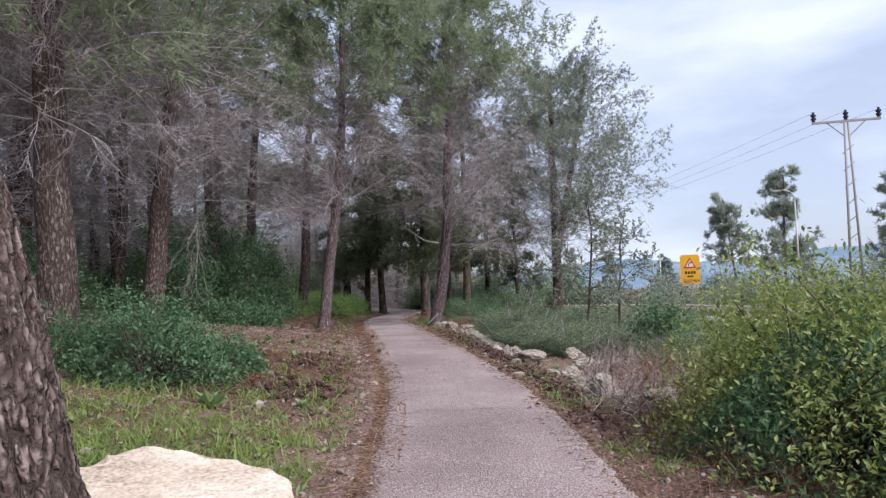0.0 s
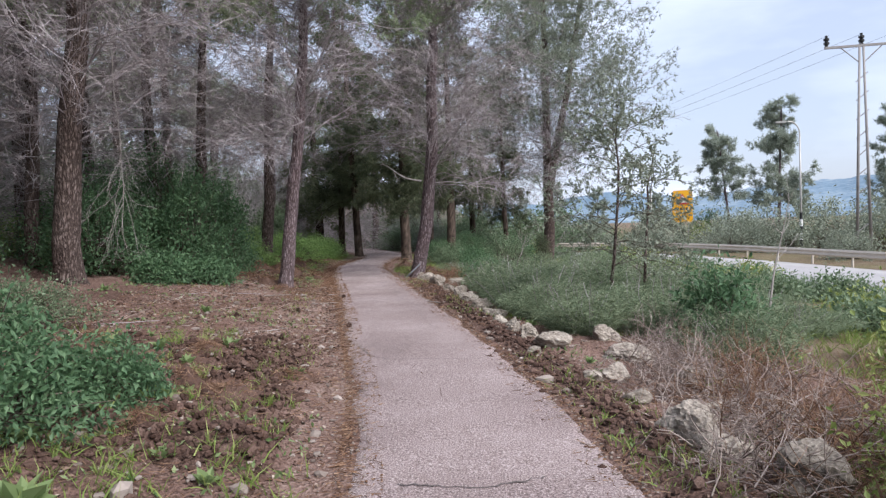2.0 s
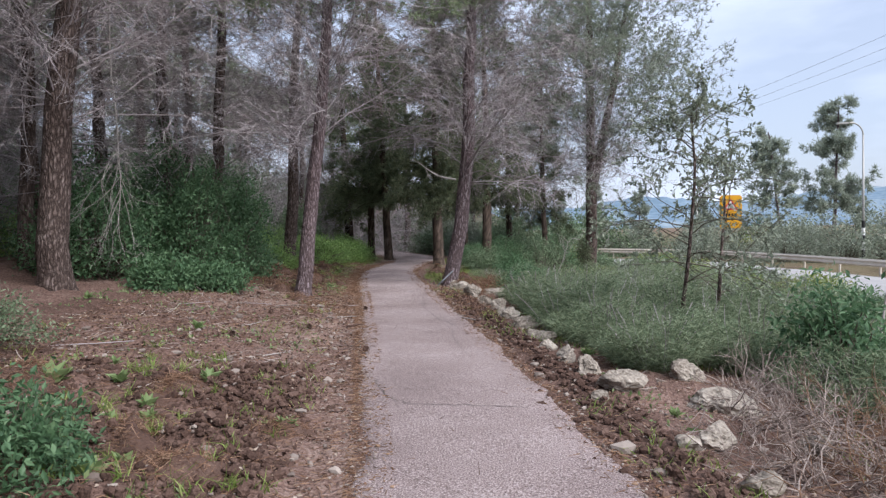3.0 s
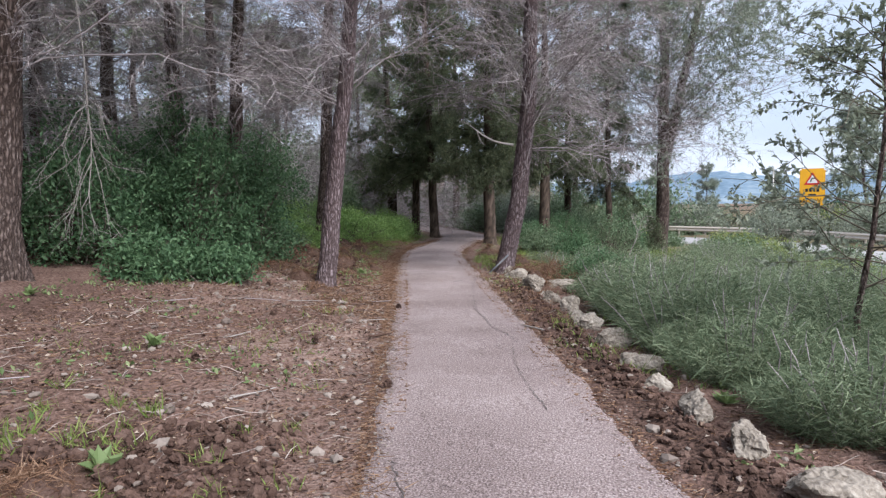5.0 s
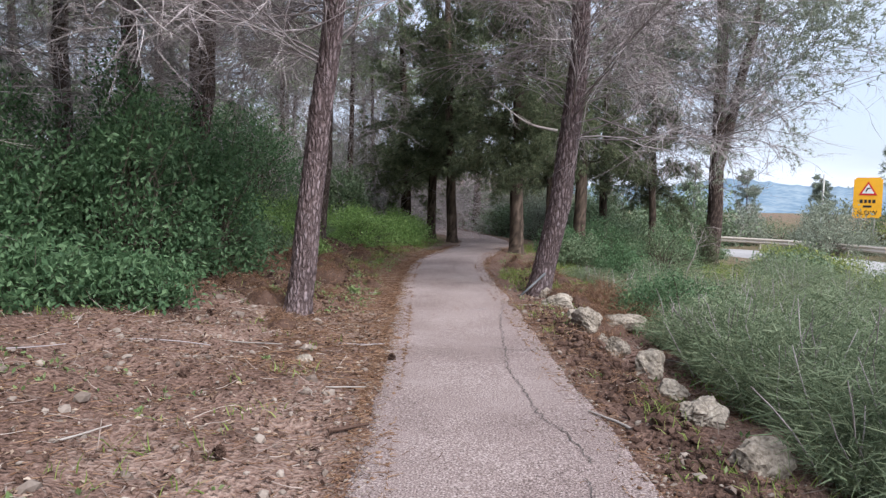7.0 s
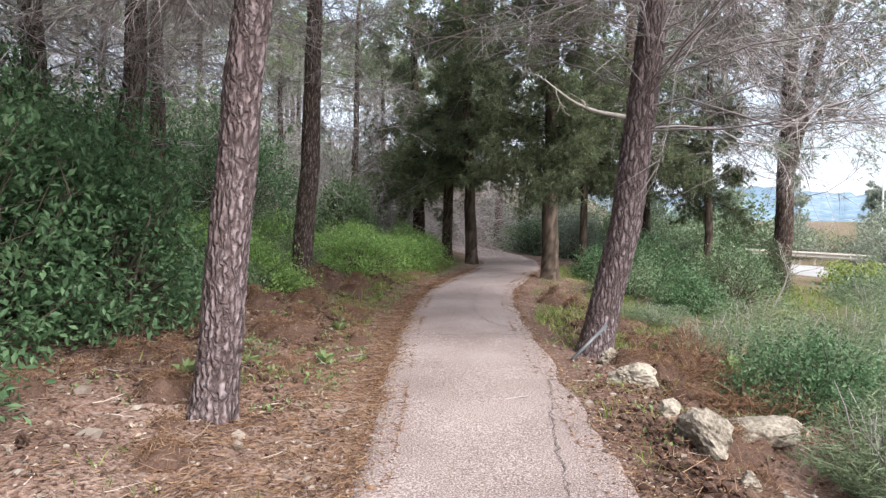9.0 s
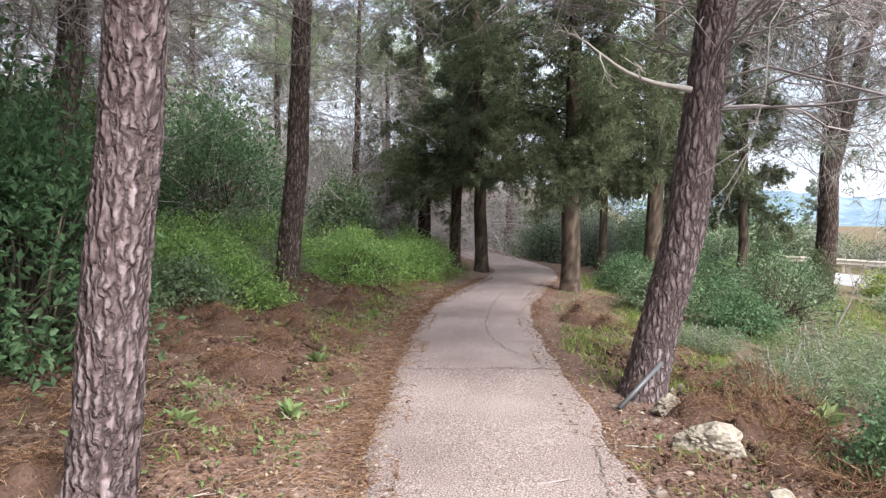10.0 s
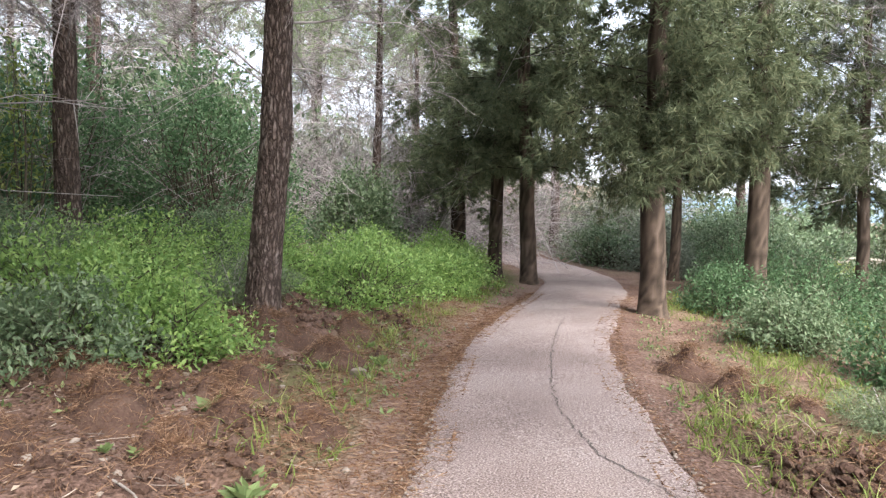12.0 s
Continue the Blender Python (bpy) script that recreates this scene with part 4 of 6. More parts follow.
for i, (x, y, s, h, n) in enumerate([(-5.2, 23.4, 1.1, 0.9, 5200), (-6.3, 22.6, 1.2, 1.0, 5000), (-4.8, 26.3, 1.2, 1.0, 5200), (-3.6, 27.4, 1.1, 0.95, 5200), (-6.2, 27.5, 1.3, 1.2, 5000),
                                     (-2.9, 29.4, 1.0, 0.9, 5000), (-4.6, 29.8, 1.3, 1.1, 5000), (-7.8, 24.0, 1.3, 1.2, 4000), (-3.6, 32.0, 1.0, 0.8, 3500), (-8.6, 19.8, 1.4, 1.6, 4000), (-3.9, 21.6, 0.8, 0.7, 3500)]):
    leafy("shrub", x, y, (s * 1.1, s * 1.1, h * 0.95), L_BRIGHT, 240 + i, (M_LEAF_FRESH, M_LEAF_SAGE, M_LEAF_FRESH)[i % 3], round(n * 1.2), 0.052, 24, hollow=0.4)
for i, (x, y, s, h) in enumerate([(-3.6, 22.4, 0.9, 0.9), (-4.7, 22.4, 1.1, 1.1), (-4.4, 24.8, 1.0, 1.0), (-5.8, 24.6, 1.2, 1.3), (-3.3, 26.4, 1.0, 1.1), (-4.2, 28.3, 1.1, 1.1), (-2.6, 28.2, 0.8, 0.9), (-3.4, 30.7, 1.0, 1.0), (-6.6, 23.6, 1.2, 1.3), (-5.4, 26.9, 1.2, 1.3)]):
    if i % 3 == 2:
        broom("feathery_bush", x, y, (s, s, h), "feathery grey-green undergrowth under the pines", 250 + i, 7000, M_BROOM, "feathery bushes", 0.011)
    else:
        leafy("shrub", x, y, (s * 1.1, s * 1.1, h * 0.95), "fresh green leafy undergrowth under the pines", 250 + i, M_LEAF_FRESH, 6000, 0.05, 24, hollow=0.4)
L_FAR = "dense olive-green bushes behind the bend"
for i, (x, y, s, h) in enumerate([(1.0, 40.5, 2.0, 2.6), (-0.3, 38.6, 1.4, 2.1), (1.2, 37.4, 1.4, 1.8), (3.2, 38.6, 1.8, 2.4), (-0.6, 43.0, 2.0, 3.2), (3.4, 34.0, 1.4, 1.5), (5.0, 36.5, 1.8, 1.8), (-6.6, 38.5, 1.8, 1.6), (-9.5, 33, 2.0, 2.0), (-12.5, 28, 2.2, 2.4),
                                  (-11, 19, 2.0, 2.2), (-9.6, 13.4, 1.8, 1.8), (-14, 15, 2.4, 2.6), (-9, 46.5, 2.2, 2.4), (-13.5, 38, 2.4, 2.6), (-17, 28, 2.6, 3.0), (-8.0, 7.6, 1.6, 1.5), (-11.5, 9.5, 2.0, 2.2)]):
    leafy("shrub", x, y, (s, s, h), L_FAR, 260 + i, (M_LEAF_PALE if i < 6 else M_LEAF_SAGE) if i % 2 == 0 else M_LEAF_SAGE, 3600, 0.085, 20, spread=0.16)
for i, (x, y, s, h) in enumerate([(1.9, 29.4, 0.8, 1.0), (2.4, 26.9, 0.8, 0.9), (3.2, 29.4, 1.0, 1.3), (3.4, 25.4, 0.9, 0.9), (4.6, 27.6, 1.2, 1.4), (2.7, 32.6, 1.1, 1.4), (5.2, 31, 1.4, 1.6)]):
    leafy("shrub", x, y, (s, s, h), "mid-green leafy shrub beside the cypresses", 280 + i, M_LEAF_SAGE if i % 3 == 1 else M_LEAF, 5000, 0.052, 22)

# ---- shrubs on the road side ----
L_BUSH = "large dark evergreen bush with yellow-green young leaves with top light in their colour beside the path"
leafy("shrub", 5.85, 3.7, (1.5, 1.5, 1.8), L_BUSH, 301, M_LEAF, 26250, 0.042, 26, spread=0.12, hollow=0.4, tips=M_LEAF_LIGHT)
leafy("shrub", 6.45, 5.2, (1.15, 1.15, 1.45), L_BUSH, 302, M_LEAF, 13750, 0.042, 20, spread=0.12, hollow=0.4, tips=M_LEAF_LIGHT)
leafy("shrub", 7.0, 3.0, (1.5, 1.5, 1.85), L_BUSH, 303, M_LEAF, 16250, 0.042, 20, spread=0.12, hollow=0.4, tips=M_LEAF_LIGHT)
rng = np.random.default_rng(9)
L_BROOM = "blue-green broom bush with fine upright stems"
for i, (x, y, s, h) in enumerate([(4.6, 10.8, 0.8, 0.95), (4.3, 12.0, 0.9, 1.15), (4.1, 13.3, 0.9, 1.2), (3.9, 14.6, 0.9, 1.25), (3.7, 15.8, 0.8, 1.1), (5.6, 11.4, 1.0, 1.1), (5.4, 12.9, 1.0, 1.3), (5.1, 14.4, 1.0, 1.3),
                                  (4.7, 16.2, 1.0, 1.2), (3.5, 17.0, 0.7, 0.9), (6.6, 13.0, 1.1, 1.2), (6.4, 15.0, 1.1, 1.3), (5.8, 16.6, 1.1, 1.2), (4.3, 17.9, 0.8, 0.9), (5.6, 18.6, 1.0, 1.0), (3.2, 21.4, 0.9, 0.7),
                                  (4.2, 20.6, 0.9, 0.8), (4.0, 22.8, 1.0, 0.9), (5.4, 21.2, 1.1, 0.9), (5.6, 24, 1.2, 1.0), (7.2, 19.0, 1.3, 1.0), (6.2, 9.6, 0.9, 0.9), (2.6, 23.5, 0.7, 0.5), (7.6, 17.4, 1.2, 1.2), (7.9, 20.6, 1.3, 1.1), (6.9, 22.0, 1.2, 1.2), (8.6, 23.4, 1.3, 1.3), (7.2, 25.2, 1.3, 1.3), (9.2, 27, 1.4, 1.3), (9.8, 19.5, 1.4, 1.2), (10.4, 23.5, 1.4, 1.1), (8.4, 30.0, 1.4, 1.2), (8.4, 15.0, 1.2, 0.9), (8.2, 12.4, 1.1, 0.8)]):
    broom("broom_bush", x, y, (s, s, h), L_BROOM, 320 + i, 17000 if y < 17 else 9000, width=0.0085)
leafy("shrub", 3.55, 18.95, (0.9, 0.75, 0.85), "fresh green shrub behind the edging rocks", 351, M_LEAF, 9000, 0.036, 30, spread=0.08)
leafy("shrub", 4.2, 19.3, (0.8, 0.7, 0.6), "fresh green shrub behind the edging rocks", 352, M_LEAF_SAGE, 4000, 0.035, 20, spread=0.08)
small_tree("sapling", 5.3, 12.5, 3.7, 1.7, "thin broad-leaved sapling with sparse grey-green leaves", 354, M_LEAF_PALE, 0.06, 44, 18, 0.9)
small_tree("sapling", 6.2, 13.8, 3.4, 1.3, "thin broad-leaved sapling with sparse grey-green leaves", 356, M_LEAF_PALE, 0.06, 32, 16, 0.6)
leafy("shrub", 6.35, 10.2, (0.75, 0.7, 1.35), "glossy dark green broad-leaved bush beyond the rocks", 355, M_LEAF, 3600, 0.07, 22, spread=0.13)
for i, (x, y, s) in enumerate([(5.0, 4.6, 0.5), (5.4, 5.9, 0.6), (5.3, 7.2, 0.55), (5.8, 8.4, 0.6), (2.9, 18.5, 0.4), (2.7, 19.6, 0.4), (5.0, 3.2, 0.4), (2.6, 20.6, 0.45), (6.3, 7.0, 0.6)]):
    dry_brush("dry_brush", x, y, (s * 1.4, s * 1.4, s), "tangle of dry brown twigs on the ground", 370 + i, 130)
for i, (x, y, s) in enumerate([(4.75, 7.6, 0.5), (5.15, 8.6, 0.55), (5.0, 6.3, 0.5), (5.5, 9.7, 0.55), (6.1, 6.2, 0.6), (5.6, 7.7, 0.6), (4.6, 5.4, 0.4)]):
    dry_brush("dry_brush", x, y, (s * 1.6, s * 1.6, s), "tangle of dry grey twigs among the rocks", 440 + i, 120, M_BRUSH, 0.006)

for i, (x, y, s, h, m) in enumerate([(-8.0, 29.6, 2.5, 5.0, M_LEAF), (-10.2, 27.6, 2.4, 4.6, M_LEAF), (-5.6, 31.8, 1.2, 2.2, M_LEAF_SAGE), (-9.6, 25.4, 1.7, 3.4, M_LEAF), (0.2, 41.8, 2.6, 3.6, M_LEAF_PALE), (3.4, 40.8, 2.4, 3.2, M_LEAF_SAGE)]):
    leafy("tree", x, y, (s, s, h), "round-crowned evergreen tree in dense dark leaf", 290 + i, m, 12000, 0.085, 30, "tree", "evergreen trees", spread=0.16)
BIG = [leafy("thicket", -20, 20, (2.8, 2.8, 4.6), "tall dense thicket closing the wood", 297, M_LEAF_SAGE, 2800, 0.2, 16, "thicket", "thickets", spread=0.28),
       leafy("thicket", -20, 26, (2.6, 2.6, 4.0), "tall dense thicket closing the wood", 298, M_LEAF_SAGE, 2800, 0.2, 16, "thicket", "thickets", spread=0.28)]
rng = np.random.default_rng(77)
for i, (x, y) in enumerate([(-16, 16), (-15, 21.5), (-18, 31), (-19, 36), (-16, 38.5), (-15.5, 46), (-11.5, 48), (-7.5, 49), (-3.0, 48.5), (0.8, 49), (4.0, 47.5), (7.0, 51), (-12, 33.5), (-15, 10), (-13, 5.5), (-12, 0), (-20, 8), (-10.5, 40.5), (-9, -3), (10, 55)]):
    copy_thing(BIG[i % 2], pose(x, y, height(x, y) - 0.1, 0, 0, rng.uniform(0, 360)) @ Matrix.Diagonal((*[rng.uniform(0.9, 1.2) * (1.35 if x < -10 else 1.0)] * 3, 1)))
for i, (x, y, s) in enumerate([(-5.8, 36.8, 2.4), (-7.2, 35.0, 2.2), (-4.4, 40, 2.2), (-8.8, 38.6, 2.6)]):
    dry_brush("bare_thicket", x, y, (s * 1.1, s * 1.1, s), "bare purple-grey thicket of leafless twigs", 390 + i, 220, M_TWIG)

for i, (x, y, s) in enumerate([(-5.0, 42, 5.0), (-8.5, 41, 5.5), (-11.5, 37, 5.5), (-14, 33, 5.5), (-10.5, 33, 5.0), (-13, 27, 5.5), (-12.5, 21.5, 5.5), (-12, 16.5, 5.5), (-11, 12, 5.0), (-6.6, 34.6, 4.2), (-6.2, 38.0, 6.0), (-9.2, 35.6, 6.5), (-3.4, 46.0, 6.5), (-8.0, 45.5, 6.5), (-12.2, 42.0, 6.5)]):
    dry_brush("bare_thicket", x, y, (s * 0.8, s * 0.8, s), "tall bare purple-grey thicket of leafless twigs", 395 + i, 150, M_TWIG_HAZE, 0.012)


leafy("climbing_plant", -7.75, 24.9, (0.4, 0.4, 3.4), "yellow-green leafy climber beside a dark pine", 299, M_LEAF_LIGHT, 1000, 0.075, 14, "plant", "climbers", spread=0.12)


# ---- road, rail, signs ----
M_ASPHALT = surface("road_asphalt", [(0.3, (0.26, 0.25, 0.25)), (0.7, (0.4, 0.385, 0.38))], 1, 60, 0.9, 0.3, 0.005)
M_GALV = surface("galvanised_steel", [(0.3, (0.315, 0.307, 0.292)), (0.7, (0.45, 0.435, 0.405))], 2, 30, 0.5, 0.1, 0.002, metal=0.4)
M_RAIL = surface("dusty_rail_paint", [(0.3, (0.5, 0.43, 0.36)), (0.7, (0.7, 0.63, 0.55))], 2, 30, 0.6, 0.1, 0.002)
M_YELLOW = plain("sign_yellow", (0.85, 0.42, 0.02), 0.5)
M_RED, M_WHITE, M_BLACK = plain("sign_red", (0.6, 0.03, 0.03)), plain("white_paint", (0.78, 0.78, 0.76)), plain("black_paint", (0.025, 0.025, 0.025))
RAILX = np.array([(-8, 62), (5, 57), (9.3, 54.5), (13.4, 51), (16.5, 47), (18.3, 40), (19.3, 33), (20.4, 24), (21.6, 12), (23, -4), (25, -30)])


def smooth_line(pts, n):
    s = np.r_[0, np.cumsum(np.hypot(*np.diff(pts, axis=0).T))]
    t = np.linspace(0, s[-1], n)
    q = np.stack([np.interp(t, s, pts[:, 0]), np.interp(t, s, pts[:, 1])], 1)
    for _ in range(30):
        q[1:-1] = (q[:-2] + 2 * q[1:-1] + q[2:]) / 4
    return q


rl = smooth_line(RAILX, 160)
tan = unit(np.gradient(rl, axis=0))
nor = np.stack([-tan[:, 1], tan[:, 0]], 1)
ROADZ = -1.0
cols = [rl + nor * o for o in (-0.2, -0.5, -2.0, -4.0, -5.8, -6.6)]
v = np.stack([np.c_[c, np.full(160, ROADZ + z)] for c, z in zip(cols, (-0.9, 0.0, 0.05, 0.06, 0.0, -0.9))], 1)
ri = np.arange(160 * 6).reshape(160, 6)
rf = np.stack([ri[:-1, :-1], ri[:-1, 1:], ri[1:, 1:], ri[1:, :-1]][::-1], -1).reshape(-1, 4)
tagged(new("road", mesh_of("road", [(v.reshape(-1, 3), rf)], M_ASPHALT)), "pale grey asphalt road beyond the guardrail", "road", kind="structure")


def guardrail():
    root = new("guardrail")
    tagged(root, "long dusty steel guardrail on posts beside the road", "guardrail")
    prof = [(0, 0.36), (0.05, 0.42), (0, 0.5), (0.0, 0.53), (0.05, 0.6), (0, 0.68), (-0.02, 0.68), (-0.02, 0.36)]
    ring = np.stack([np.c_[rl + nor * -o, np.full(160, ROADZ + z)] for o, z in prof], 1)
    k = len(prof)
    i = np.arange(160 * k).reshape(160, k)
    f = np.stack([i[:-1], np.roll(i[:-1], -1, 1), np.roll(i[1:], -1, 1), i[1:]], -1).reshape(-1, 4)
    part("rail", mesh_of("rail", [(ring.reshape(-1, 3), f)], M_RAIL, False), root)
    bm = bmesh.new()
    bmesh.ops.create_cube(bm, size=1, matrix=Matrix.Diagonal((0.1, 0.06, 0.95, 1)))
    bmesh.ops.bevel(bm, geom=bm.edges[:], offset=0.01, segments=1, affect="EDGES")
    post = part_bm("post", bm, M_RAIL, root)
    data = post.data
    bpy.data.objects.remove(post)
    for j in range(4, 156, 4):
        p = part("post", data, root)
        c = rl[j] + nor[j] * 0.08
        p.matrix_basis = pose(c[0], c[1], ROADZ + 0.2, 0, 0, math.degrees(math.atan2(tan[j][1], tan[j][0])))


guardrail()


def rod(bm, p0, p1, r, sides=10, r1=None):
    p0, p1 = Vector(p0), Vector(p1)
    d = p1 - p0
    m = Matrix.Translation((p0 + p1) / 2) @ d.to_track_quat("Z", "Y").to_matrix().to_4x4()
    bmesh.ops.create_cone(bm, cap_ends=True, segments=sides, radius1=r, radius2=r if r1 is None else r1, depth=d.length, matrix=m)


def plate(w, h, t, r=0.05):
    """A rounded panel facing -y, centred."""
    bm = bmesh.new()
    bmesh.ops.create_cube(bm, size=1, matrix=Matrix.Diagonal((w, t, h, 1)))
    ed = [e for e in bm.edges if abs(e.verts[0].co.y - e.verts[1].co.y) > t * 0.5]
    bmesh.ops.bevel(bm, geom=ed, offset=r, segments=4, affect="EDGES")
    return bm


def triangle(size, y, t=0.01):
    bm = bmesh.new()
    q = [(-size / 2, y, -size * 0.43), (size / 2, y, -size * 0.43), (0, y, size * 0.43)]
    f = bm.faces.new([bm.verts.new(c) for c in q])
    r = bmesh.ops.extrude_face_region(bm, geom=[f])
    bmesh.ops.translate(bm, verts=[e for e in r["geom"] if isinstance(e, bmesh.types.BMVert)], vec=(0, t, 0))
    bmesh.ops.recalc_face_normals(bm, faces=bm.faces)
    return bm


def words(text, size, material, parent, at):
    c = bpy.data.curves.new("lettering", "FONT")
    c.body, c.size, c.align_x, c.extrude = text, size, "CENTER", 0.004
    ob = new("lettering", c)
    dg = bpy.context.evaluated_depsgraph_get()
    me = bpy.data.meshes.new_from_object(ob.evaluated_get(dg))
    bpy.data.objects.remove(ob)
    me.materials.append(material)
    p = part("lettering", me, parent)
    p.matrix_basis = pose(*at, 90, 0, 0)


def road_sign(x, y, facing):
    root = tagged(new("road_sign"), "yellow road-works warning sign on two steel posts", "road sign")
    root.matrix_basis = pose(x, y, -1.1, 0, 0, facing)
    root.scale = (1.2, 1.2, 1.2)
    for s in (-0.32, 0.32):
        bm = bmesh.new()
        rod(bm, (s, 0.05, 0), (s, 0.05, 3.5), 0.035)
        part_bm("post", bm, M_GALV, root, smooth=True)
    panel = part_bm("panel", plate(1.2, 1.95, 0.03, 0.08), M_YELLOW, root, "orange-yellow panel")
    panel.matrix_basis = pose(0, 0, 2.68)
    part_bm("warning_triangle", triangle(0.78, -0.03), M_RED, panel, "red-bordered triangle").matrix_basis = pose(0, 0, 0.45)
    part_bm("triangle_field", triangle(0.52, -0.037), M_WHITE, panel).matrix_basis = pose(0, 0, 0.43)
    bm = bmesh.new()
    rod(bm, (-0.09, -0.045, -0.12), (-0.02, -0.045, 0.06), 0.028, 6)
    rod(bm, (-0.02, -0.045, 0.06), (0.12, -0.045, 0.06), 0.028, 6)
    part_bm("arrow", bm, M_BLACK, panel).matrix_basis = pose(0, 0, 0.4)
    words("SLOW", 0.3, M_BLACK, panel, (0, -0.022, -0.82))
    for i, (a, w) in enumerate(((-0.26, 0.13), (-0.08, 0.12), (0.09, 0.11), (0.26, 0.13))):
        bm = bmesh.new()
        bmesh.ops.create_cube(bm, size=1, matrix=Matrix.Translation((a, -0.018, -0.17)) @ Matrix.Diagonal((w, 0.01, 0.17, 1)))
        part_bm("letter_bar", bm, M_BLACK, panel)
    bm = bmesh.new()
    bmesh.ops.create_cube(bm, size=1, matrix=Matrix.Translation((0, -0.018, -0.42)) @ Matrix.Diagonal((0.36, 0.01, 0.1, 1)))
    part_bm("letter_bar", bm, M_BLACK, panel)


road_sign(19.35, 52.4, -18)


def street_lamp(x, y, h, arm):
    root = tagged(new("street_lamp"), "grey steel street lamp with black and white striped base", "street lamp")
    root.matrix_basis = pose(x, y, -1.1)
    bm = bmesh.new()
    rod(bm, (0, 0, 0), (0, 0, h), 0.07, 12, 0.045)
    part_bm("pole", bm, M_GALV, root, smooth=True)
    for i in range(5):
        bm = bmesh.new()
        rod(bm, (0, 0, 0.45 + 0.4 * i), (0, 0, 0.85 + 0.4 * i), 0.085, 12)
        part_bm("stripe", bm, M_WHITE if i % 2 else M_BLACK, root)
    if arm:
        t = np.linspace(0, np.pi * 0.55, 8)
        line = np.stack([-(1 - np.cos(t)) * 0.7, 0 * t, h + np.sin(t) * 0.7], 1)[None]
        part("arm", mesh_of("arm", [tubes(line, np.full((1, 8), 0.04), 8)], M_GALV), root)
        bm = bmesh.new()
        bmesh.ops.create_cube(bm, size=1, matrix=Matrix.Translation((-1.1, 0, h + 0.66)) @ Matrix.Diagonal((0.6, 0.2, 0.1, 1)))
        bmesh.ops.bevel(bm, geom=bm.edges[:], offset=0.03, segments=2, affect="EDGES")
        part_bm("lamp_head", bm, M_GALV, root)


street_lamp(22.9, 42, 7.1, True)
street_lamp(17.5, 54, 4.6, False)


def marker_post(x, y):
    root = tagged(new("marker_post"), "short black and white striped roadside post", "post")
    root.matrix_basis = pose(x, y, -1.1)
    for i in range(4):
        bm = bmesh.new()
        rod(bm, (0, 0, 0.32 * i), (0, 0, 0.32 * (i + 1)), 0.07, 10)
        part_bm("stripe", bm, M_BLACK if i % 2 else M_WHITE, root)


marker_post(12.3, 56)


M_POLE = surface("weathered_pole_steel", [(0.3, (0.2, 0.185, 0.175)), (0.7, (0.33, 0.31, 0.3))], 2, 30, 0.7, 0.1, 0.002)


def power_pole(x, y, h):
    root = tagged(new("power_pole"), "two-legged steel power pole with insulators", "power pole")
    root.matrix_basis = pose(x, y, -0.8, 0, 0, -10)
    for s in (-0.22, 0.22):
        bm = bmesh.new()
        rod(bm, (s * 1.6, 0, 0), (s * 0.4, 0, h), 0.085, 8, 0.06)
        part_bm("leg", bm, M_POLE, root, smooth=True)
    for i in range(9):
        bm = bmesh.new()
        z = 1 + i * (h - 2) / 9
        rod(bm, (-0.3, 0, z), (0.3, 0, z + 0.5), 0.025, 6)
        part_bm("brace", bm, M_POLE, root)
    bm = bmesh.new()
    bmesh.ops.create_cube(bm, size=1, matrix=Matrix.Translation((0, 0, h - 0.1)) @ Matrix.Diagonal((3.6, 0.12, 0.12, 1)))
    part_bm("crossarm", bm, M_POLE, root)
    for s in (-0.5, 0.5):
        bm = bmesh.new()
        rod(bm, (s * 0.2, 0, h - 1.0), (s * 2.0, 0, h - 0.15), 0.03, 6)
        part_bm("brace", bm, M_POLE, root)
    for s in (-1.7, 0, 1.7):
        bm = bmesh.new()
        rod(bm, (s, 0, h), (s, 0, h + 0.55), 0.1, 8, 0.07)
        rod(bm, (s, 0, h + 0.1), (s, 0, h + 0.2), 0.15, 8)
        rod(bm, (s, 0, h + 0.3), (s, 0, h + 0.4), 0.15, 8)
        part_bm("insulator", bm, M_BLACK, root)


power_pole(24.5, 38.5, 11.0)
M_WIRE = plain("wire", (0.12, 0.12, 0.13))
for i, s in enumerate((-1.7, 0, 1.7)):
    t = np.linspace(0, 1, 24)
    a, b = np.array([24.5 + s, 38.5, 10.7]), np.array([6 + s, 150, 13.0])
    line = a + (b - a) * t[:, None]
    line[:, 2] -= 6 * t * (1 - t)
    tagged(new("power_line", mesh_of("power_line", [tubes(line[None], np.full((1, 24), 0.008), 4)], M_WIRE)), "thin overhead power line", "cable", "power lines")

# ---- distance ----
# Distance haze is put into the blue base colour of the hills.
M_HILL = surface("haze_blue_hill", [(0.3, (0.10, 0.15, 0.2)), (0.5, (0.16, 0.22, 0.28)), (0.7, (0.26, 0.31, 0.34))], 0.05, 0.4, 1.0, 0, spec=0.0)


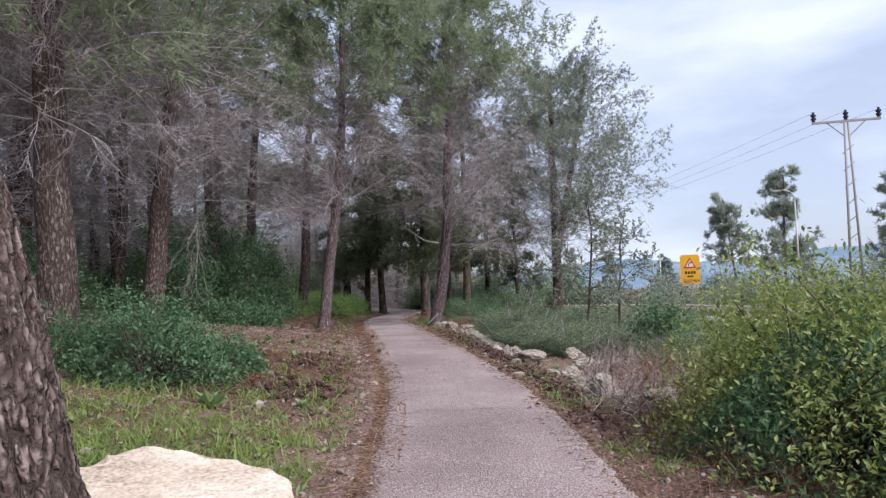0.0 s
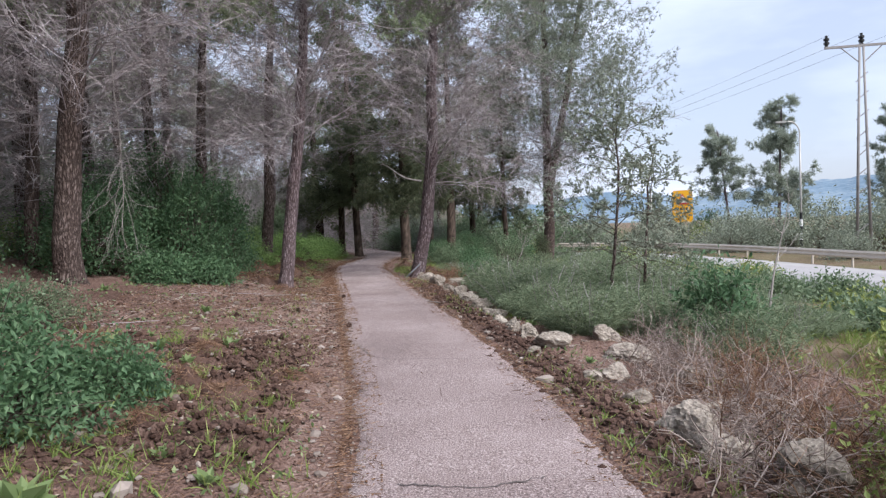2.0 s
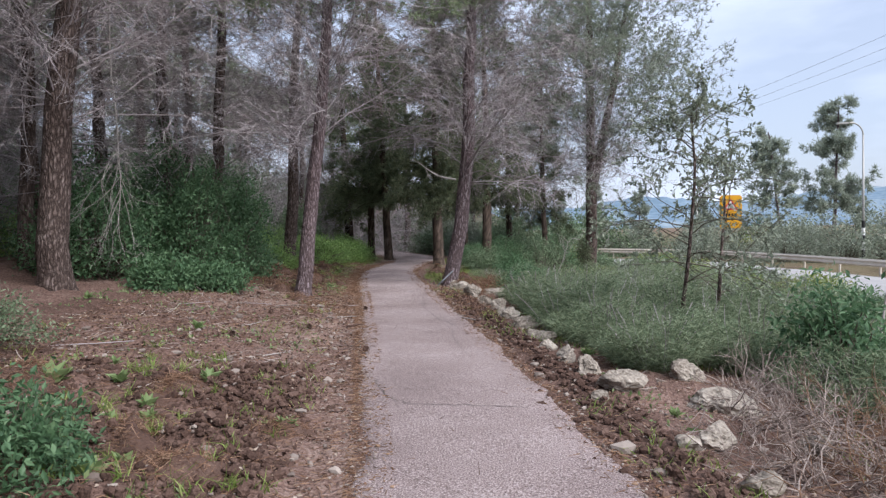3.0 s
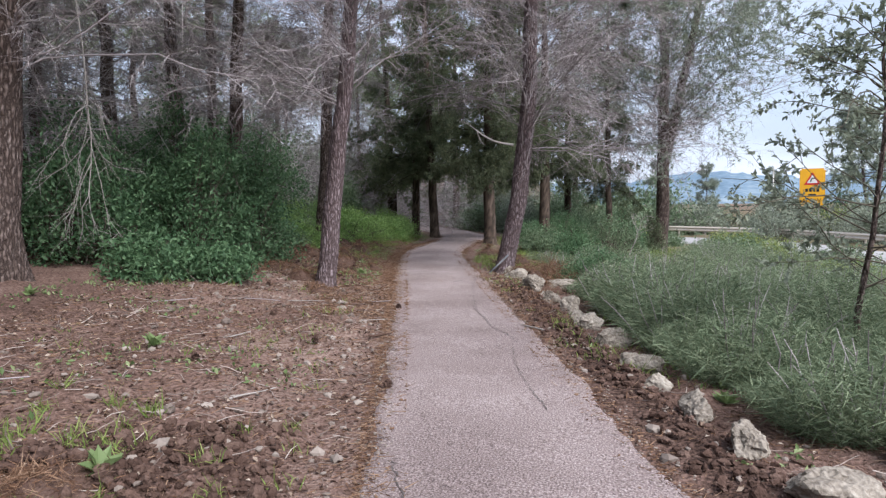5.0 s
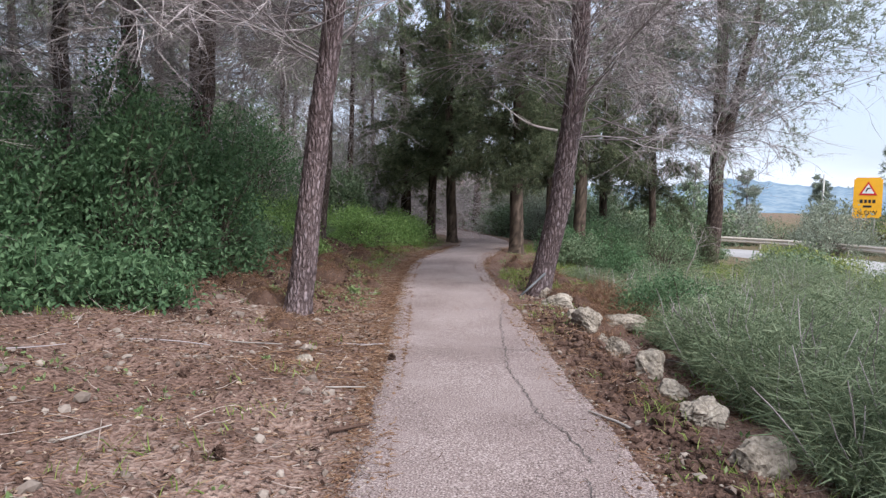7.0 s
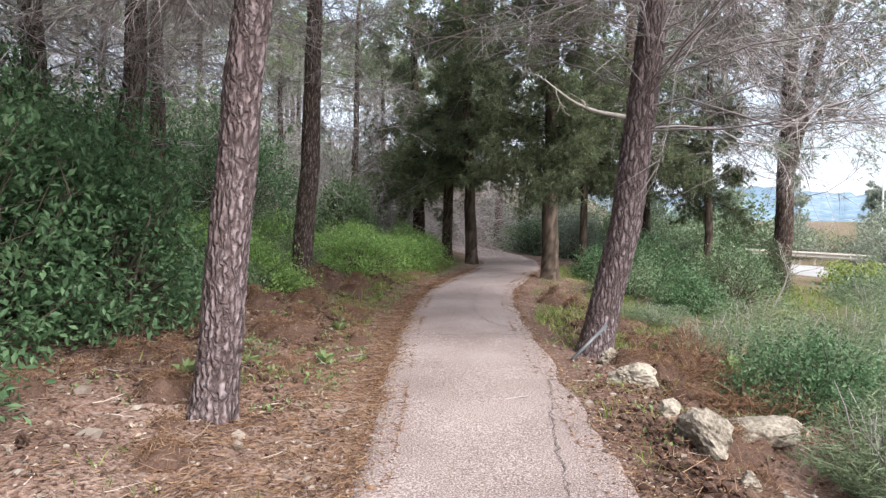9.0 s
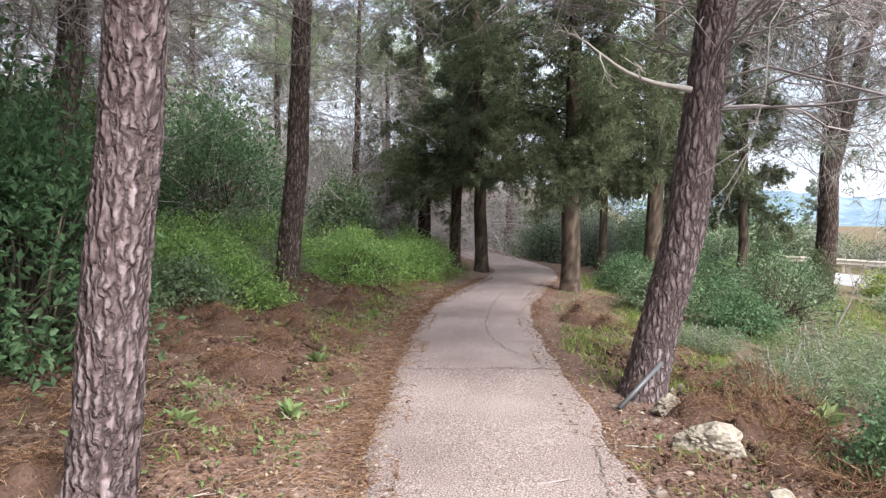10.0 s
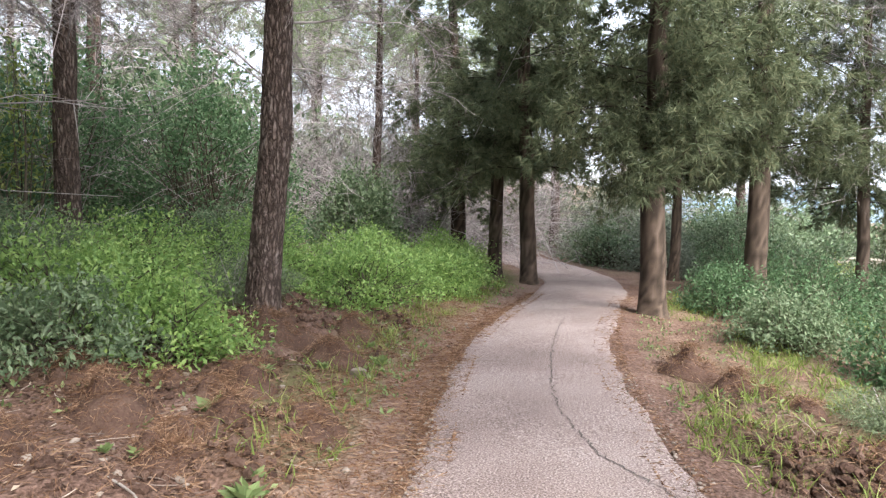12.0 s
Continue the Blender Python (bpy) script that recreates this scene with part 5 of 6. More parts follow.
def hill(dist, top, seed, a0, a1):
    n, k = 420, 9
    az = np.linspace(a0, a1, n)
    crest = top * (0.55 + 0.5 * vnoise(az * 9, az * 0, seed)) + top * 0.10 * vnoise(az * 90, az * 0, seed + 1) + top * 0.07 * vnoise(az * 260, az * 0, seed + 2)
    rows = []
    for j in range(k):
        s = j / (k - 1)
        R = dist * (1 + 0.35 * s)
        rows.append(np.stack([np.sin(az) * R, np.cos(az) * R, -2 + (crest + 2) * s ** 0.8 * (1 + 0.05 * (vnoise(az * 120, az * 0 + j * 3.3, seed + 5) - 0.5))], 1))
    v = np.stack(rows, 1)
    i = np.arange(n * k).reshape(n, k)
    f = np.stack([i[:-1, :-1], i[1:, :-1], i[1:, 1:], i[:-1, 1:]], -1).reshape(-1, 4)
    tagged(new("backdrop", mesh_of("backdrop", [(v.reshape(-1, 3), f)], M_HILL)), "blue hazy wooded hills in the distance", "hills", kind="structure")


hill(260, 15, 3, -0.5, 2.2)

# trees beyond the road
FAR = [pine("young_pine", 28.4, 57, 11.0, 0.15, "open-crowned pine beyond the road", 401, (0.02, 0), (0, 0), (0, 0, 0), (2.8, 46), 2.7, 12, 30, 0.75, -1.1, near=False, leaf=M_NEEDLE_HAZE, needle=(0.36, 0.05), group="pines beyond the road"),
       pine("young_pine", 25.0, 57, 9.4, 0.12, "slim leaning pine beyond the road", 402, (-0.12, 0), (0, 0), (0, 0, 0), (3.6, 32), 2.2, 12, 30, 0.75, -1.1, near=False, leaf=M_NEEDLE_HAZE, needle=(0.34, 0.045), group="pines beyond the road")]
rng = np.random.default_rng(12)
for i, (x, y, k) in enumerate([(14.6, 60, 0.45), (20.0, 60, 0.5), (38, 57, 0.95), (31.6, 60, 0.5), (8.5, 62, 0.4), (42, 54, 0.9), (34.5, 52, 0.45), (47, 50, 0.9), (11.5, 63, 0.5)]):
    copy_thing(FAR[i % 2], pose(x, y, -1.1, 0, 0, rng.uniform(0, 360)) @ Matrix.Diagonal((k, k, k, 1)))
for i, (x, y, s, h) in enumerate([(16, 60, 3.4, 2.2), (22.5, 56, 3.2, 2.6), (27, 50, 3.2, 2.4), (30, 44, 3.2, 2.2), (10.5, 60, 3.0, 1.6), (12.9, 26, 1.5, 0.8), (12.4, 31, 1.6, 0.8), (11.6, 36, 1.6, 0.8), (13.4, 21, 1.5, 0.8), (11.6, 40, 1.4, 0.8), (8.6, 43.5, 1.5, 0.8), (7, 46, 1.8, 0.9), (11.4, 21, 1.5, 0.7), (10.2, 27, 1.5, 0.7), (9.2, 32, 1.5, 0.8), (12.2, 16, 1.6, 0.8), (10.4, 13, 1.5, 0.9), (8.9, 9, 1.4, 1.0)]):
    leafy("shrub", x, y, (s, s, h), "yellow-green low bush near the road", 420 + i, M_LEAF_LIGHT if i % 2 else M_LEAF_SAGE, 3600, 0.1, 16, z=None if i > 4 else -1.1, spread=0.18)

leafy("shrub", 24.0, 60, (2.6, 2.4, 4.0), "dense dark green bush behind the road sign", 469, M_LEAF, 4200, 0.12, 16, z=-1.1, spread=0.2)
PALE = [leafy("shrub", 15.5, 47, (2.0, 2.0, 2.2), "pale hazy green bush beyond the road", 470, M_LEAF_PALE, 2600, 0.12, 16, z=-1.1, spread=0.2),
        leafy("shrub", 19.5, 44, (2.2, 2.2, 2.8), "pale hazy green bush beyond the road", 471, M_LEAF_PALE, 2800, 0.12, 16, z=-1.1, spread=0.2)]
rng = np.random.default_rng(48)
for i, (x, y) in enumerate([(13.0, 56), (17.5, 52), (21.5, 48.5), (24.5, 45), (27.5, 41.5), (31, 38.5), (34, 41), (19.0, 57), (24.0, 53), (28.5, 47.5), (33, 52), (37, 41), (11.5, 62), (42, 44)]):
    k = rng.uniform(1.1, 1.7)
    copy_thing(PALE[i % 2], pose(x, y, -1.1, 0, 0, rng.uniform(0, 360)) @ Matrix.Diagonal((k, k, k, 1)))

leafy("young_cypress", 5.6, 33.2, (0.45, 0.45, 2.3), "slender dark young cypress beside the road bank", 475, M_CYPRESS, 3200, 0.06, 20, "tree", "young cypresses", spread=0.1)
leafy("young_cypress", 6.5, 32.0, (0.4, 0.4, 1.7), "slender dark young cypress beside the road bank", 476, M_CYPRESS, 2400, 0.06, 20, "tree", "young cypresses", spread=0.1)

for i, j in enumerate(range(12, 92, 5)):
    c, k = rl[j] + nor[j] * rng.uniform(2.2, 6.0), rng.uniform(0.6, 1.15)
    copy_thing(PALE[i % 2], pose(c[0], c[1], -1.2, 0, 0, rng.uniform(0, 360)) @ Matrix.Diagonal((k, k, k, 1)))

# ---- dead boughs, sticks, cones ----
def dead_bough(name, base, direction, length, label, seed, droop, thick=0.02, m=9, s0=0.3):
    rng = np.random.default_rng(seed)
    root = tagged(new(name), label, "branch", "dead boughs")
    root.matrix_basis = pose(*base)
    p = curve(np.zeros((1, 3)), unit(np.array([direction], float)), [length], 10, rng, droop, 0.06)
    r = np.linspace(1, 0.25, 10)[None] * thick
    c2, r2, l2 = spray(p, [length], m, rng, (0.35, 0.6), 6, 0.5, droop * 0.8, s0, thick * 0.35, 0.24)
    c3, r3, l3 = spray(c2, l2, 6, rng, (0.3, 0.6), 4, 0.5, droop * 0.5, 0.2, thick * 0.18)
    part("limb", mesh_of("limb", [tubes(p, r, 7)], M_TWIG_PALE), root)
    part("twigwork", mesh_of("twigwork", [tubes(c2, r2, 4), tubes(c3, r3, 3)], M_TWIG_PALE), root)


dead_bough("hanging_branch", (-3.45, 14.0, 5.3), (0.03, 0.0, -1), 3.7, "pale dead branch hanging down from a pine", 501, 0.015, 0.017, 14, 0.5)
dead_bough("bare_shrub", (4.78, 25.6, height(4.78, 25.6)), (0.25, 0.0, 1), 1.5, "leafless pale shrub among green broom", 503, 0.0, 0.02, 8, 0.15)
dead_bough("snag", (7.7, 12.3, height(7.7, 12.3)), (0.3, 0.0, 1), 2.1, "knotted bare grey stem standing in the brush", 504, 0.0, 0.022, 3, 0.4)
dead_bough("broken_bough", (1.9, 19.75, 2.62), (-0.9, -0.05, 0.12), 0.95, "pale broken bough stub on the leaning pine", 502, -0.1, 0.026, 3)


# ---- small things on the ground ----
def scatter(n, rng, y0, y1, d0, d1, keep=None):
    """Ground points between two distances from the path's centre line."""
    y = rng.uniform(y0, y1, n)
    d = rng.uniform(d0, d1, n)
    x = centre(y) + d
    if keep is not None:
        k = rng.uniform(0, 1, n) < keep(x, y)
        x, y = x[k], y[k]
    return np.stack([x, y, land(x, y)], 1)


def stuff(name, chunks, material, label, category, smooth=False):
    return tagged(new(name, mesh_of(name, chunks, material, smooth)), label, category, kind="stuff")


def lumps(p, size, rng, squash=0.7):
    """Small broken lumps at p: irregular twelve-cornered solids."""
    bm = bmesh.new()
    bmesh.ops.create_icosphere(bm, subdivisions=1, radius=1)
    bm.verts.ensure_lookup_table()
    v0 = np.array([v.co for v in bm.verts])
    f0 = np.array([[v.index for v in f.verts] for f in bm.faces])
    bm.free()
    n = len(p)
    s = np.asarray(size).reshape(-1, 1, 1) * rng.uniform(0.6, 1.35, (n, 1, 3)) * [1, 1, squash]
    v = v0[None] * rng.uniform(0.65, 1.2, (n, len(v0), 1)) * s + p[:, None]
    a = rng.uniform(0, 6.28, n)
    c, q = np.cos(a)[:, None], np.sin(a)[:, None]
    o = v - p[:, None]
    v = np.stack([o[..., 0] * c - o[..., 1] * q, o[..., 0] * q + o[..., 1] * c, o[..., 2]], -1) + p[:, None]
    return v.reshape(-1, 3), (f0[None] + np.arange(n)[:, None, None] * len(v0)).reshape(-1, 3)


def tufts(p, per, rng, length, width, spread=0.05, lean=0.45, bend=0.35):
    q = np.repeat(p, per, 0) + rng.normal(size=(len(p) * per, 3)) * [spread, spread, 0]
    d = unit(rng.normal(size=q.shape) * [lean, lean, 0.1] + [0, 0, 1])
    return blades(q, d, length * rng.uniform(0.5, 1.3, len(q)), width * rng.uniform(0.7, 1.3, len(q)), rng, bend, 2)


M_HERB = surface("herb_leaf", [(0.15, (0.0792, 0.132, 0.044)), (0.5, (0.176, 0.246, 0.0968)), (0.85, (0.317, 0.361, 0.185))], 1.0, 8, 0.6, 0, island=0.6, translucent=0.35)
rng = np.random.default_rng(900)
patch = lambda k, s=0.8, t=0.45: (lambda x, y: np.clip((vnoise(x * s, y * s, k) - t) * 5, 0, 1))
g1 = scatter(2600, rng, -1, 5.6, -4.2, -1.15, lambda x, y: 0.25 + 0.75 * grassy(x, y))
g2 = scatter(420, rng, 19.5, 31, -2.2, -1.25, lambda x, y: grassy(x, y))
g3 = scatter(700, rng, 5.5, 22, -4.5, -1.3, patch(51, 0.9, 0.62))
g4 = scatter(900, rng, 20, 31, 1.1, 3.2, patch(52, 0.9, 0.42))
g5 = scatter(1800, rng, 3, 21, 0.95, 4.2, patch(53, 1.1, 0.52))
g6 = scatter(1600, rng, 4, 34, 4.0, 9.0)
g7 = scatter(120, rng, 4.8, 10, -3.4, -1.3)
stuff("grass", [tufts(g7, 16, rng, 0.13, 0.008, 0.03), tufts(np.concatenate([g1, g2, g4]), 7, rng, 0.17, 0.01), tufts(np.concatenate([g3, g5]), 7, rng, 0.11, 0.009), tufts(g6, 8, rng, 0.28, 0.012)],
      M_GRASS, "short yellow-green grass in patches beside the path", "grass")
lf = np.concatenate([scatter(4600, rng, -1, 6.8, -4.2, -1.1, lambda x, y: 0.15 + grassy(x, y)), scatter(3000, rng, 17, 31, -4, -1.15, patch(54, 0.8, 0.42)), scatter(1400, rng, 17, 30, 1.05, 4.0, patch(55, 0.9, 0.45)),
                     scatter(700, rng, 4, 17, 1.0, 2.6, patch(56, 1.2, 0.6)), scatter(1400, rng, 5.5, 17, -5, -1.4, patch(57, 1.0, 0.55))])
q = np.repeat(lf, 4, 0) + rng.normal(size=(len(lf) * 4, 3)) * [0.035, 0.035, 0]
stuff("ground_herbs", [leaves(q + [0, 0, 0.01], unit(rng.normal(size=q.shape) + [0, 0, 0.5]), 0.046 * rng.uniform(0.5, 1.4, len(q)), rng, 0.5)], M_HERB, "small green weeds growing through the litter", "weeds")

nl = np.concatenate([scatter(34000, rng, -1, 30, -4.5, -0.8), scatter(24000, rng, 14, 28, -2.0, -0.75), scatter(9000, rng, 2, 32, 0.8, 3.2), scatter(1200, rng, 0, 32, -0.8, 0.8)])
d = unit(rng.normal(size=nl.shape) * [1, 1, 0.18])
stuff("needle_litter", [blades(nl + [0, 0, 0.012], d, 0.12 * rng.uniform(0.5, 1.4, len(nl)), 0.006, rng, 0.15, 1)], M_DRY, "fallen brown pine needles scattered over the ground", "needle litter")
dl = np.concatenate([scatter(9500, rng, 2, 19, -4.5, -1.0, lambda x, y: 0.3 + 0.7 * vnoise(x * 1.2, y * 1.2, 61)), scatter(1800, rng, 17, 30, -4, -1.2), scatter(1600, rng, 2, 20, 1.0, 3.0), scatter(1800, rng, 2, 11, 1.3, 4.5)])
stuff("dry_leaves", [leaves(dl + [0, 0, 0.01], unit(rng.normal(size=dl.shape) * [1, 1, 0.3]), 0.038 * rng.uniform(0.5, 1.4, len(dl)), rng, 0.55, 0.6)], M_DRYLEAF, "dry curled pale leaves on the ground", "dead leaves")
fl = np.concatenate([scatter(5200, rng, 8.5, 17.5, -4.5, -0.95), scatter(2600, rng, 16.5, 25, -4.2, -1.4), scatter(1500, rng, 17, 24, 1.2, 3.4), scatter(900, rng, 2, 9, -3.8, -1.0)])
stuff("bark_flakes", [leaves(fl + [0, 0, 0.012], unit(rng.normal(size=fl.shape) * [1, 1, 0.35]), 0.04 * rng.uniform(0.4, 1.5, len(fl)), rng, 0.6, 0.5)], M_EARTH, "dark flakes of bark and rotten leaf on the ground", "bark flakes")
tw = np.concatenate([scatter(1000, rng, 8.5, 17.5, -4.5, -1.0), scatter(500, rng, 17, 25, -4.2, -1.3), scatter(350, rng, 3, 24, 1.1, 3.6)])
tl = curve(tw + [0, 0, 0.015], unit(rng.normal(size=tw.shape) * [1, 1, 0.08]), rng.uniform(0.06, 0.28, len(tw)), 4, rng, 0.0, 0.18)
stuff("twig_litter", [tubes(tl, np.linspace(1, 0.5, 4)[None] * rng.uniform(0.002, 0.005, (len(tw), 1)), 4)], M_BRUSH, "broken grey-brown twigs strewn over the litter", "twigs")
st = np.concatenate([scatter(1500, rng, 1, 17, -4, -0.95), scatter(450, rng, 2, 21, 0.88, 2.2), scatter(250, rng, 17, 30, -3, -1.0)])
stuff("loose_stones", [lumps(st + [0, 0, 0.008], 0.018 * rng.lognormal(0, 0.5, len(st)), rng)], M_STONE, "small pale stones scattered in the litter", "stones")
gr = np.concatenate([scatter(2200, rng, 0, 24, -1.0, -0.72), scatter(2000, rng, 0, 24, 0.72, 1.0)])
gr[:, 2] = [path_z(*p[:2]) if abs(p[0] - centre(p[1])) < HALF else p[2] for p in gr]
stuff("edge_gravel", [lumps(gr, 0.010 * rng.uniform(0.5, 1.5, len(gr)), rng)], M_STONE, "loose grey gravel along the path's edges", "gravel")


# needles and crumbs blown over the path's edges
ey = rng.uniform(0, 30, 17000)
ed = rng.choice([-1, -1, 1], len(ey)) * (HALF + 0.06 - np.minimum(rng.exponential(0.1, len(ey)) * (0.4 + 1.6 * vnoise(ey * 1.3, ey * 0, 83)), 0.3))
ep = np.stack([centre(ey) + ed, ey, np.zeros(len(ey))], 1)
ep[:, 2] = [path_z(*p[:2]) + 0.006 if abs(p[0] - centre(p[1])) < HALF else height(*p[:2]) + 0.01 for p in ep]
d = unit(rng.normal(size=ep.shape) * [1, 1, 0.12])
stuff("edge_needles", [blades(ep[:13000], d[:13000], 0.09 * rng.uniform(0.4, 1.4, 13000), 0.006, rng, 0.15, 1), lumps(ep[13000:], 0.007 * rng.lognormal(0, 0.4, 4000), rng, 0.5)],
      M_DRY, "brown needles and crumbs blown over the path's edges", "needle litter")


cl = scatter(60000, rng, 2, 27, -4.6, 3.4, heap)
cl[:, 2] += rng.uniform(0, 0.05, len(cl)) * heap(cl[:, 0], cl[:, 1])
cl = np.concatenate([cl[:15000], scatter(11000, rng, 4.8, 10.3, -4, -1.25, heap)])
stuff("earth_clods", [lumps(cl, np.minimum(0.019 * rng.lognormal(0, 0.6, len(cl)), 0.045), rng, 0.8)], M_EARTH, "dark crumbly earth clods dug over beside the path", "earth")
nb = scatter(60000, rng, 14, 27, -4.6, 3.4, heap)[:20000]
d = unit(rng.normal(size=nb.shape) * [1, 1, 0.6] + [0, 0, 0.25])
stuff("needle_heaps", [blades(nb + rng.uniform(0, 0.07, (len(nb), 1)) * [0, 0, 1], d, 0.11 * rng.uniform(0.5, 1.3, len(nb)), 0.005, rng, 0.5, 2)], M_DRY, "loose heaps of brown pine needles", "needle litter")


def weed(name, x, y, size, label, seed, material=None):
    """A rosette of broad leaves."""
    r = np.random.default_rng(seed)
    root = thing(name, x, y, label, "plant", "green weeds", None, r.uniform(0, 360))
    for i in range(14):
        a, e = i * 2.4, r.uniform(0.1, 1.2)
        dirn = np.array([[math.cos(a) * math.cos(e), math.sin(a) * math.cos(e), math.sin(e)]])
        part("leaf", mesh_of("leaf", [leaves(np.zeros((1, 3)) + [[0, 0, 0.01]], dirn, [size * r.uniform(0.4, 0.85)], r, 0.5, 0.4)], material or M_HERB, False), root)
    return root


W = [weed("weed_plant", 0.6, 6.9, 0.13, "small fresh green weed in the litter", 1), weed("weed_plant", -1.0, 18.6, 0.22, "broad-leaved green weed in the needle litter", 2)]
for i, (x, y, k) in enumerate([(0.25, 7.9, 1.2), (-0.8, 8.3, 1.4), (1.1, 8.0, 0.9), (-1.5, 18.0, 1), (-1.7, 19.4, 1.1), (-0.8, 19.2, 0.6), (-2.2, 20.4, 1), (-1.75, 17.4, 0.9), (1.4, 5.2, 1.2), (0.7, 4.6, 1.3), (-0.55, 14.6, 0.8),
                               (2.35, 21.0, 0.9), (2.2, 19.3, 0.7), (3.1, 20.2, 1.4), (4.3, 8.8, 1.0), (3.9, 11.2, 0.8), (-2.6, 22.6, 1.1), (-1.9, 23.4, 0.9), (2.0, 22.8, 0.8), (1.6, 24.2, 0.8), (-3.0, 12.4, 1.3), (-0.9, 11.3, 0.9)]):
    copy_thing(W[i % 2], pose(x, y, height(x, y), 0, 0, 57 * i) @ Matrix.Diagonal((k, k, k, 1)))
rng = np.random.default_rng(930)
for i in range(26):
    y = rng.uniform(4.9, 9.2) if i < 13 else rng.uniform(17.5, 24.5)
    x, k = centre(y) + rng.uniform(-3.2, -1.35), rng.uniform(0.6, 1.2)
    copy_thing(W[i % 2], pose(x, y, height(x, y), 0, 0, 71 * i) @ Matrix.Diagonal((k, k, k, 1)))


def stick(x, y, length, turn, thick, material, label, seed, tilt=0.0):
    r = np.random.default_rng(seed)
    p = curve(np.array([[-length / 2, 0, 0]]), np.array([[1.0, 0, 0]]), [length], 8, r, 0, 0.1)
    p[..., 2] *= 0.2
    ob = new("fallen_stick", mesh_of("fallen_stick", [tubes(p, np.linspace(1, 0.5, 8)[None] * thick, 6)], material))
    ob.matrix_basis = pose(x, y, height(x, y) + thick * 0.8 + 0.01, 0, tilt, turn)
    return tagged(ob, label, "stick", "fallen sticks")


stick(0.72, 13.1, 0.28, 25, 0.016, M_EARTH, "short dark fallen stick beside the path", 1)
stick(2.42, 13.65, 0.42, 115, 0.012, M_TWIG_PALE, "pale fallen stick beside the path", 2)
for i, (x, y, L, a) in enumerate([(-1.5, 14.4, 1.1, 12), (-0.9, 14.9, 0.7, -20), (-2.0, 13.2, 0.9, 30), (0.3, 14.0, 0.5, 15), (0.1, 15.6, 0.6, 10), (-0.6, 12.2, 0.5, 60), (-1.3, 9.6, 0.9, 15), (0.3, 10.6, 0.4, 70),
                                  (0.9, 17.9, 0.4, 20), (-2.0, 20.0, 0.6, -30), (-0.9, 19.4, 0.5, 50), (1.45, 18.8, 0.35, 5), (2.6, 19.0, 0.6, 40), (3.2, 16.2, 0.5, 120), (5.4, 6.6, 0.9, 30), (4.9, 4.3, 0.8, -40)]):
    stick(x, y, L, a, 0.009, M_TWIG_PALE if i % 2 else M_TWIG, "thin grey fallen twig on the litter", 10 + i)


def pine_cone(x, y, seed):
    r = np.random.default_rng(seed)
    n = 60
    i = np.arange(n)
    z = i / n
    rad = 0.026 * np.sin(np.pi * (0.12 + 0.83 * z))
    a = i * 2.39996
    p = np.stack([np.cos(a) * rad * 0.5, np.sin(a) * rad * 0.5, z * 0.07], 1)
    d = unit(np.stack([np.cos(a), np.sin(a), np.full(n, 0.5)], 1))
    ob = new("pine_cone", mesh_of("pine_cone", [leaves(p, d, rad * 1.3 + 0.006, r, 0.9, 0.5), lumps(np.array([[0, 0, 0.035]]), [0.018], r, 1.8)], M_EARTH, False))
    ob.matrix_basis = pose(x, y, height(x, y) + 0.03, 80, 0, r.uniform(0, 360))
    tagged(ob, "open brown pine cone on the needle litter", "pine cone", "pine cones")


for i, (x, y) in enumerate([(-0.71, 13.55), (0.2, 12.3), (-0.3, 11.0), (0.55, 15.0), (-1.6, 15.6), (0.35, 9.2), (1.3, 11.1)]):
    pine_cone(x, y, i)


def mound(x, y, sx, sy, h, seed, turn=0):
    """A heap of brown needles and crumbs: a lumpy low dome with a fuzz of needles."""
    r = np.random.default_rng(seed)
    root = thing("litter_heap", x, y, "loose heap of brown pine needles and earth", "litter heap", "litter heaps", None, turn)
    u, a = np.meshgrid(np.linspace(0, 1, 11), np.linspace(0, 2 * np.pi, 26)[:-1])
    X, Y = np.cos(a) * u * sx, np.sin(a) * u * sy
    top = 0.65 * h * (1 - u ** 1.3) * (0.1 + 1.8 * vnoise(X * 8 + seed, Y * 8, seed)) + 0.06 * (vnoise(X * 20, Y * 20, seed + 1) - 0.5) * (1 - u ** 4) - 0.12 * u ** 3
    i = np.arange(25 * 11).reshape(25, 11)
    f = np.stack([i[:, :-1], i[:, 1:], np.roll(i, -1, 0)[:, 1:], np.roll(i, -1, 0)[:, :-1]], -1).reshape(-1, 4)
    part("earth", mesh_of("earth", [(np.stack([X, Y, top], -1).reshape(-1, 3), f)], M_EARTH), root)
    n = round(1700 * sx * sy / 0.12)
    k = r.integers(0, 25 * 11, n)
    p = np.stack([X.ravel()[k], Y.ravel()[k], top.ravel()[k]], 1) + r.normal(size=(n, 3)) * [0.05, 0.05, 0.012]
    d = unit(r.normal(size=(n, 3)) * [1, 1, 0.7] + [0, 0, 0.3])
    part("foliage", mesh_of("foliage", [blades(p, d, 0.085 * r.uniform(0.5, 1.3, n), 0.005, r, 0.4, 1)], M_DRY, False), root)


